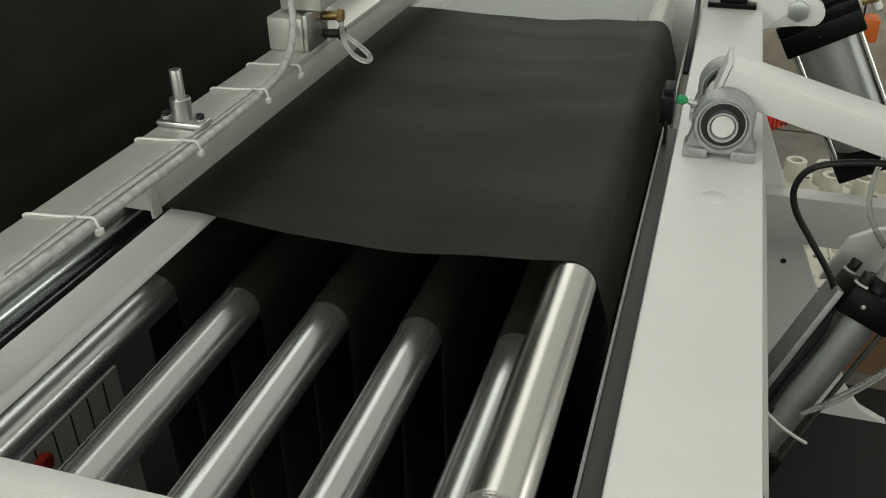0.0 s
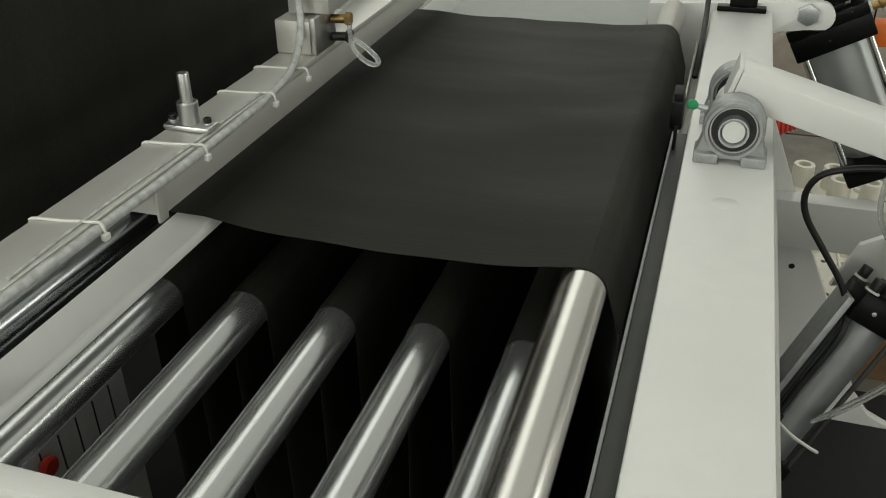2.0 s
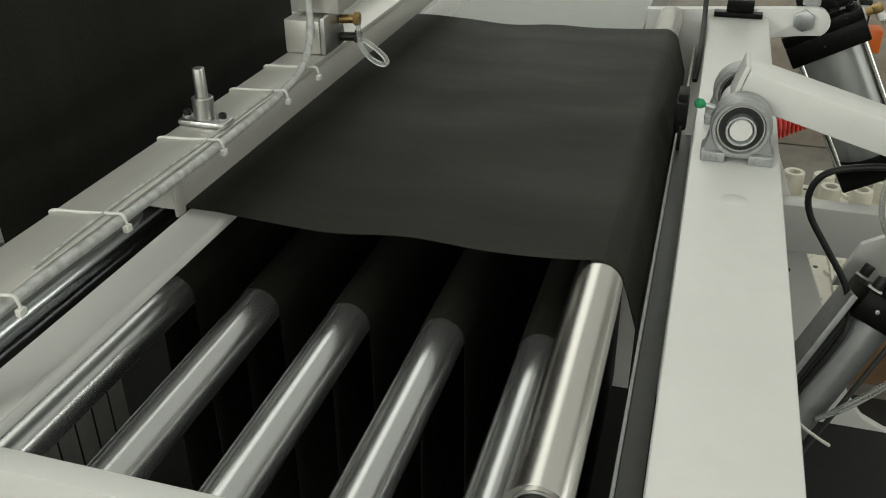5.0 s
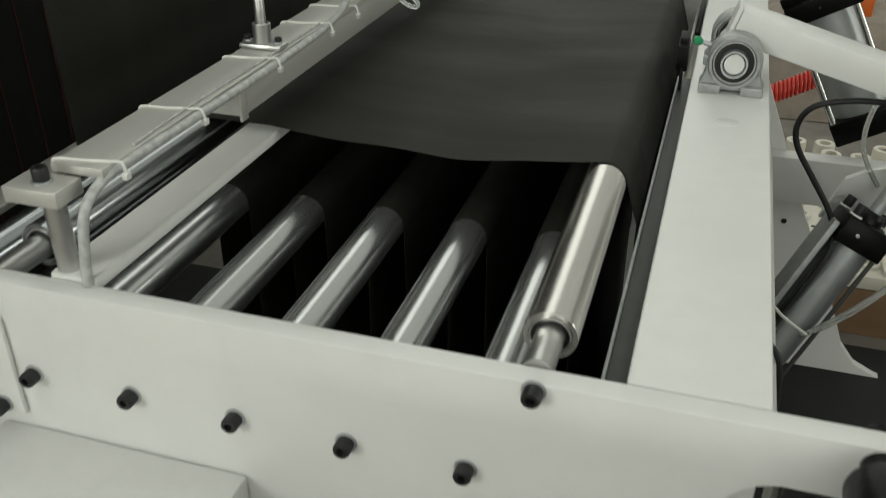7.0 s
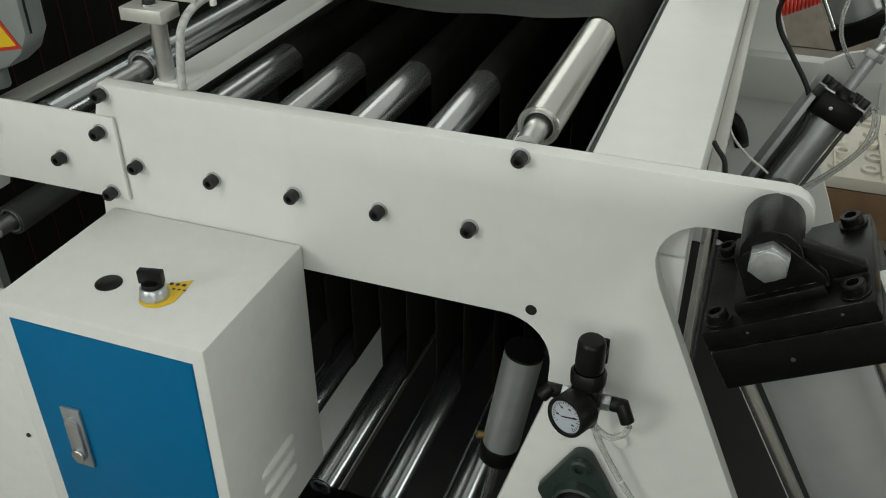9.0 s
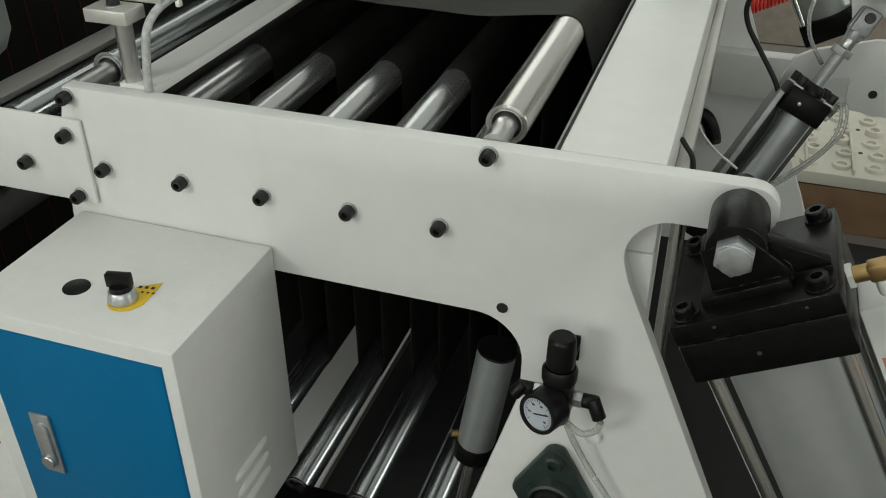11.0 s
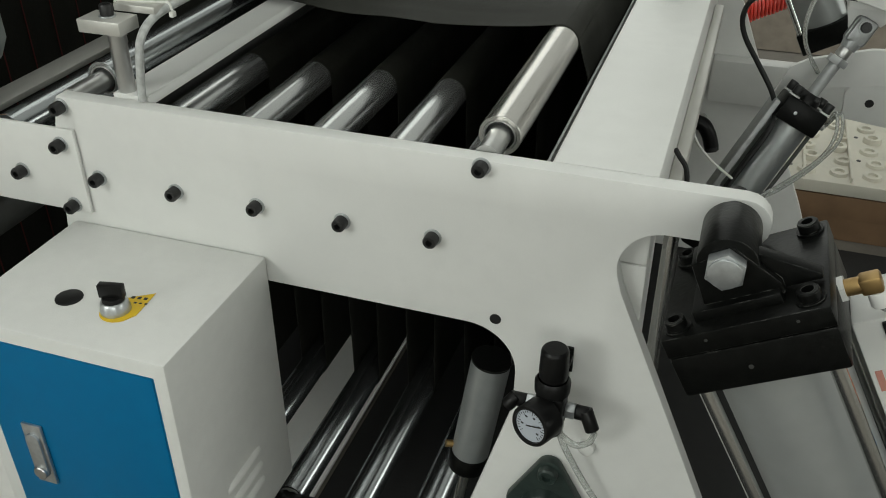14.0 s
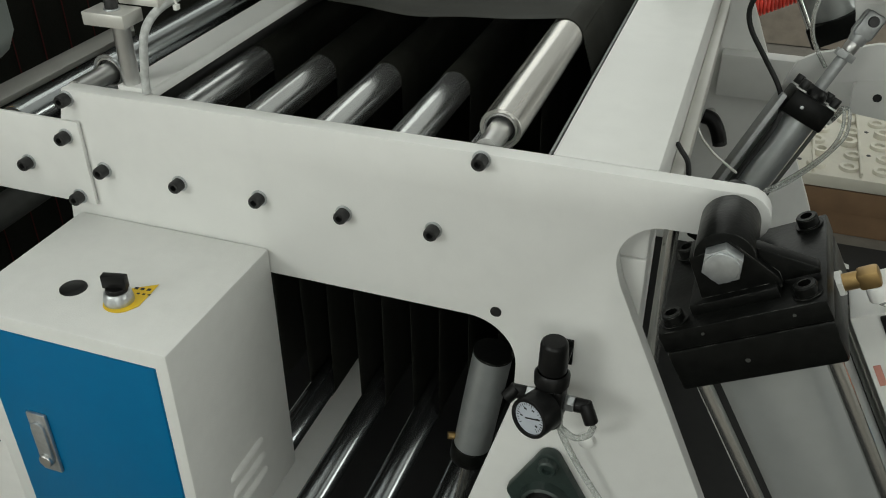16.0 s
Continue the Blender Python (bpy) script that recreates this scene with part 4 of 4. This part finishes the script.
# ---- pressure regulator and flange bearing on the side plate ----
def regulator():
    t = thing("pressure_regulator", "black air pressure regulator with a round gauge", "pressure regulator")
    x, y = 0.030, -0.045
    part("bracket", box(x - 0.008, x + 0.012, -0.036, -0.0005, 0.790, 0.794, 0.001, bm=box(x - 0.008, x + 0.012, -0.004, -0.0005, 0.77, 0.802, 0.001)), BLACK_PAINT, t)
    part("adjusting_knob", lathe((x, y, 0.795), (x, y, 2), [(0, 0.0145), (0.006, 0.0150), (0.031, 0.0142), (0.034, 0.0135), (0.036, 0.0115), (0.0365, 0)], 40), BLACK_PLASTIC, t)
    part("collar", lathe((x, y, 0.775), (x, y, 2), [(0, 0.015), (0.003, 0.0182), (0.014, 0.0185), (0.019, 0.0155)], 40), BLACK_PLASTIC, t)
    part("body", box(x - 0.015, x + 0.015, y - 0.015, y + 0.015, 0.733, 0.777, 0.004), BLACK_PLASTIC, t)
    part("bowl", rod((x, y, 0.722), (x, y, 0.735), 0.0135, seg=32, w=0.002), BLACK_PLASTIC, t)
    for s, ax in ((-1, x - 0.0155), (1, x + 0.0155)):
        part("port_nut", rod((ax, y, 0.755), (ax + s * 0.010, y, 0.755), 0.0088, seg=6, w=0.0008), ZINC, t)
        part("push_elbow", rod((ax + s * 0.010, y, 0.755), (ax + s * 0.024, y, 0.755), 0.0078, seg=24, w=0.001,
                               bm=rod((ax + s * 0.020, y, 0.760), (ax + s * 0.030, y - 0.006, 0.740 if s > 0 else 0.748), 0.0075, seg=24, w=0.001)), BLACK_PLASTIC, t)
    n = Vector((-0.40, -0.90, 0.13)).normalized()
    g = Vector((0.028, -0.0605, 0.755))
    part("gauge_stem", rod((x - 0.004, y - 0.014, 0.752), g, 0.0065, seg=20), BRASS, t)
    gc = part("gauge_case", lathe(g, g + n, [(0, 0.006), (0, 0.020), (0.002, 0.0222), (0.026, 0.0222), (0.0275, 0.0212), (0.0275, 0.0182), (0.024, 0.0180), (0.024, 0)], 48), BLACK_PLASTIC, t)
    q = n.to_track_quat("Z", "Y").to_matrix().to_4x4()
    dm = Matrix.Translation(g + n * 0.0242) @ q
    dial = part("dial", merge(rod((0, 0, 0), (0, 0, 0.0008), 0.0178, seg=48), None, dm), DIAL, gc)
    marks = bmesh.new()
    for i in range(25):
        a = radians(-45 + 270 * i / 24)
        L = 0.0042 if i % 4 == 0 else 0.0022
        box(0.0164 - L, 0.0164, -0.0003, 0.0003, 0.0008, 0.0011, bm=marks, m=dm @ Matrix.Rotation(a, 4, "Z"))
    part("scale_marks", marks, INK, dial)
    part("needle", merge(box(-0.005, 0.0135, -0.0006, 0.0006, 0.0014, 0.002), None, dm @ Matrix.Rotation(radians(20), 4, "Z")), INK, dial)
    for a in (-30, 20, 75, 130, 190):
        c, s = math.cos(radians(a)), math.sin(radians(a))
        part("numeral_bar", merge(box(0.0105 * c - 0.0015, 0.0105 * c + 0.0015, 0.0105 * s - 0.0009, 0.0105 * s + 0.0009, 0.0008, 0.0011), None, dm), INK, dial)
    h = thing("regulator_hose", "clear air hose running down from the regulator", "hose")
    part("hose", hose([(0.040, -0.036, 0.728), (0.040, -0.028, 0.70), (0.052, -0.022, 0.665), (0.075, -0.018, 0.62), (0.105, -0.016, 0.575), (0.15, -0.015, 0.52)], 0.0036, 10), CLEAR_HOSE, h)
    part("hose", hose([(0.077, -0.045, 0.73), (0.072, -0.040, 0.712), (0.058, -0.036, 0.70), (0.045, -0.034, 0.705), (0.034, -0.040, 0.722)], 0.0035, 10), CLEAR_HOSE, h)
    c = thing("hose_clip", "white plastic hose clips on the side plate", "clip")
    part("clip", lathe((0.066, -0.0005, 0.668), (0.066, -1, 0.668), [(0, 0.010), (0.006, 0.009), (0.008, 0.006), (0.008, 0)], 20), PAPER, c)
    part("clip", lathe((-0.002, -0.0005, 0.652), (-0.002, -1, 0.652), [(0, 0.008), (0.002, 0.007), (0.003, 0.0)], 20), PAPER, c)
    f = thing("flange_bearing", "dark green cast flange bearing bolted to the side plate", "bearing")
    fx, fz = 0.028, 0.594
    pts = [*arc(fx, fz + 0.034, 0.015, 35, 145, 8), *arc(fx - 0.036, fz - 0.025, 0.012, 145, 215, 5), *arc(fx, fz - 0.084, 0.015, 215, 325, 8), *arc(fx + 0.036, fz - 0.025, 0.012, -35, 35, 5)]
    part("flange", prism(pts, -0.014, -0.0005, 0.003), DARK_GREEN, f)
    part("hub", lathe((fx, -0.014, fz - 0.025), (fx, -1, fz - 0.025), [(0, 0.030), (0.010, 0.027), (0.012, 0.024), (0.008, 0.022)], 40), DARK_GREEN, f)
    part("inner_ring", lathe((fx, -0.014, fz - 0.025), (fx, -1, fz - 0.025), [(0, 0.021), (0.012, 0.017), (0.012, 0.014), (0.004, 0.013), (0.004, 0)], 40), BLACK_OXIDE, f)
    part("bolt", lathe((fx, -0.013, fz + 0.033), (fx, -1, fz + 0.033), [(0, 0.0115), (0.009, 0.011), (0.011, 0.009), (0.011, 0.0055), (0.006, 0.005), (0.006, 0)], 28), DARK_GREEN, f)


def swing_cylinder():
    t = thing("swing_cylinder", "grey aluminium air cylinder inside the frame opening", "air cylinder")
    p, q = Vector((-0.0690, 0.0843, 0.688)), Vector((-0.092, 0.08, 0.535))
    d = (q - p).normalized()
    part("tube", rod(p, q, 0.0245, seg=40), ANOD, t)
    part("end_cap", rod(q, q + d * 0.026, 0.0265, seg=40, w=0.002), BLACK_PAINT, t)
    # added black disc keeps the tube's cut upper end in the dark
    part("top_cap", rod(p - d * 0.003, p, 0.0248, seg=40), BLACK_PAINT, t)
    part("piston_rod", rod(q + d * 0.02, q + d * 0.2, 0.008, seg=24), BRIGHT, t)
    part("clevis", box(-0.075, -0.050, 0.075, 0.30, 0.742, 0.765, 0.002), BLACK_PAINT, t)
    part("arm", box(-0.030, -0.008, 0.0205, 0.30, 0.742, 0.765, 0.002, bm=box(-0.0495, -0.0305, 0.27, 0.30, 0.742, 0.765, 0.002)), BLACK_PAINT, t)
    part("port", rod(q + Vector((-0.022, -0.008, 0.012)), q + Vector((-0.03, -0.012, 0.014)), 0.005, seg=16), BRASS, t)


def warning_box():
    t = thing("grey_enclosure", "grey enclosure with a yellow warning label", "enclosure", at=(-0.016, 0, 0))
    out = [(-1.02, 1.5), (-0.722, 1.5), (-0.722, 1.0), (-0.738, 0.972), (-0.765, 0.952), (-0.81, 0.935), (-0.87, 0.925), (-1.02, 0.925)]
    part("body", prism(out, 0.10, 0.142, 0.006), ENCLOSURE, t)
    part("seam", box(-0.7225, -0.7205, 0.108, 0.111, 1.0, 1.49), BLACK_OXIDE, t)
    part("foot", rod((-0.81, 0.12, 0.912), (-0.81, 0.12, 0.94), 0.015, seg=24, w=0.003), ENCLOSURE, t)
    part("post", box(-0.98, -0.93, 0.105, 0.14, FL, 0.926, 0.002), ENCLOSURE, t)
    lab = part("label", prism([(-0.85, 0.957), (-0.733, 0.982), (-0.768, 1.032), (-0.85, 1.045)], 0.0985, 0.0995), LABEL_RED, t, "red-edged label")
    part("label_face", prism([(-0.85, 0.963), (-0.740, 0.985), (-0.770, 1.026), (-0.85, 1.039)], 0.0978, 0.0984), YELLOW, lab, "yellow warning label")
    for i in range(4):
        part("print_bar", box(-0.84, -0.775, 0.0972, 0.0977, 0.982 + 0.013 * i, 0.988 + 0.013 * i), INK, lab)


def switch_panel():
    t = thing("switch_panel", "pale tiled switch panel with a red push button", "control panel")
    part("board", box(-0.93, -0.905, 0.40, 0.70, FL, 0.466, 0.002), TILE, t)
    for i in range(6):
        part("seam", box(-0.9048, -0.9038, 0.435 + 0.044 * i, 0.438 + 0.044 * i, 0.30, 0.461), BLACK_OXIDE, t)
    part("red_button", lathe((-0.905, 0.482, 0.435), (0, 0.482, 0.435), [(0, 0.010), (0.006, 0.010), (0.006, 0.017), (0.014, 0.018), (0.018, 0.014), (0.019, 0)], 28), LABEL_RED, t)


def drip_tray():
    t = thing("base_tray", "pale grey sheet steel tray under the rollers", "tray")
    part("tray", box(-0.57, -0.432, 0.03, 1.32, FL + 0.02, FL + 0.03, 0.001), WHITE, t)
    for x in (-0.54, -0.46):
        part("runner", box(x - 0.02, x + 0.02, 0.04, 1.31, FL, FL + 0.0198), WHITE, t)


hall()
side_plate()
beams()
rollers()
fabric()
top_bar()
pillow_block(0.675)
pillow_block(0.793, False)
lever_arm()
big_cylinder(0.0, "large black-headed air cylinder bolted to the side plate")
big_cylinder(1.455, "large black-headed air cylinder on the far side plate")
small_cylinder()
right_frame()
goods()
far_parts()
cabinet()
regulator()
swing_cylinder()
warning_box()
switch_panel()
drip_tray()


DROPS = ((0, 0.030), (3, 0.040), (6, 0.060), (7.2, 0.085), (7.8, 0.090), (8.0, 0.080), (8.2, 0.055), (8.4, 0.032), (8.7, 0.015), (9.1, 0.006), (9.6, 0.0), (15.1, 0.0), (15.3, 0.010), (15.5, 0.032), (15.8, 0.064), (16, 0.074))


def drop(t):
    """How far the lower roller carriage has sunk as the slack of the fabric changes."""
    for (t0, a), (t1, b) in zip(DROPS, DROPS[1:]):
        if t <= t1:
            k = max(0.0, (t - t0) / (t1 - t0))
            return a + (b - a) * k
    return DROPS[-1][1]


def motions():
    times = [i * 0.25 for i in range(65)]
    for k, (ob, way) in enumerate(ROLLERS):
        x, z = ob.location.x, ob.location.z
        low = 1.0 if ob.name.startswith("lower_roller") else 0.0
        walk(ob, [(t, pose(x, 0, z - low * drop(t), 0, way * 210.0 * t + 17 * k, 0)) for t in times])
    for ob, at in DANCER:
        walk(ob, [(t, pose(at.x, at.y, at.z - drop(t))) for t in times])
    fine = [i * 0.2 for i in range(81)]
    for ob, x, w in STRIPS:
        rows = []
        for t in fine:
            (a, la), (b, lb) = web_height(x - w / 2, t), web_height(x + w / 2, t)
            lift = (la + lb) / 2
            u = min(max((x + 0.45) / 0.382, 0.0), 1.0)
            near, rise = (a + b) / 2 + lift, 0.007 * math.sin(math.pi * u) - lift
            slope = rise / (Y1 - Y0)
            rows.append((t, pose(x, 0, near - slope * Y0, math.degrees(math.atan(slope)), -math.degrees(math.atan2(b + 0.6 * lb - a - 0.6 * la, w)), 0)))
        walk(ob, rows)
    for ob, x, k in SPANS:
        walk(ob, [(t, pose(x, 0, 0.905, 0, 0.35 * math.sin(2 * math.pi * 0.9 * t + 1.7 * k) + 0.2 * math.sin(2 * math.pi * 1.7 * t + k), 0)) for t in fine])


motions()
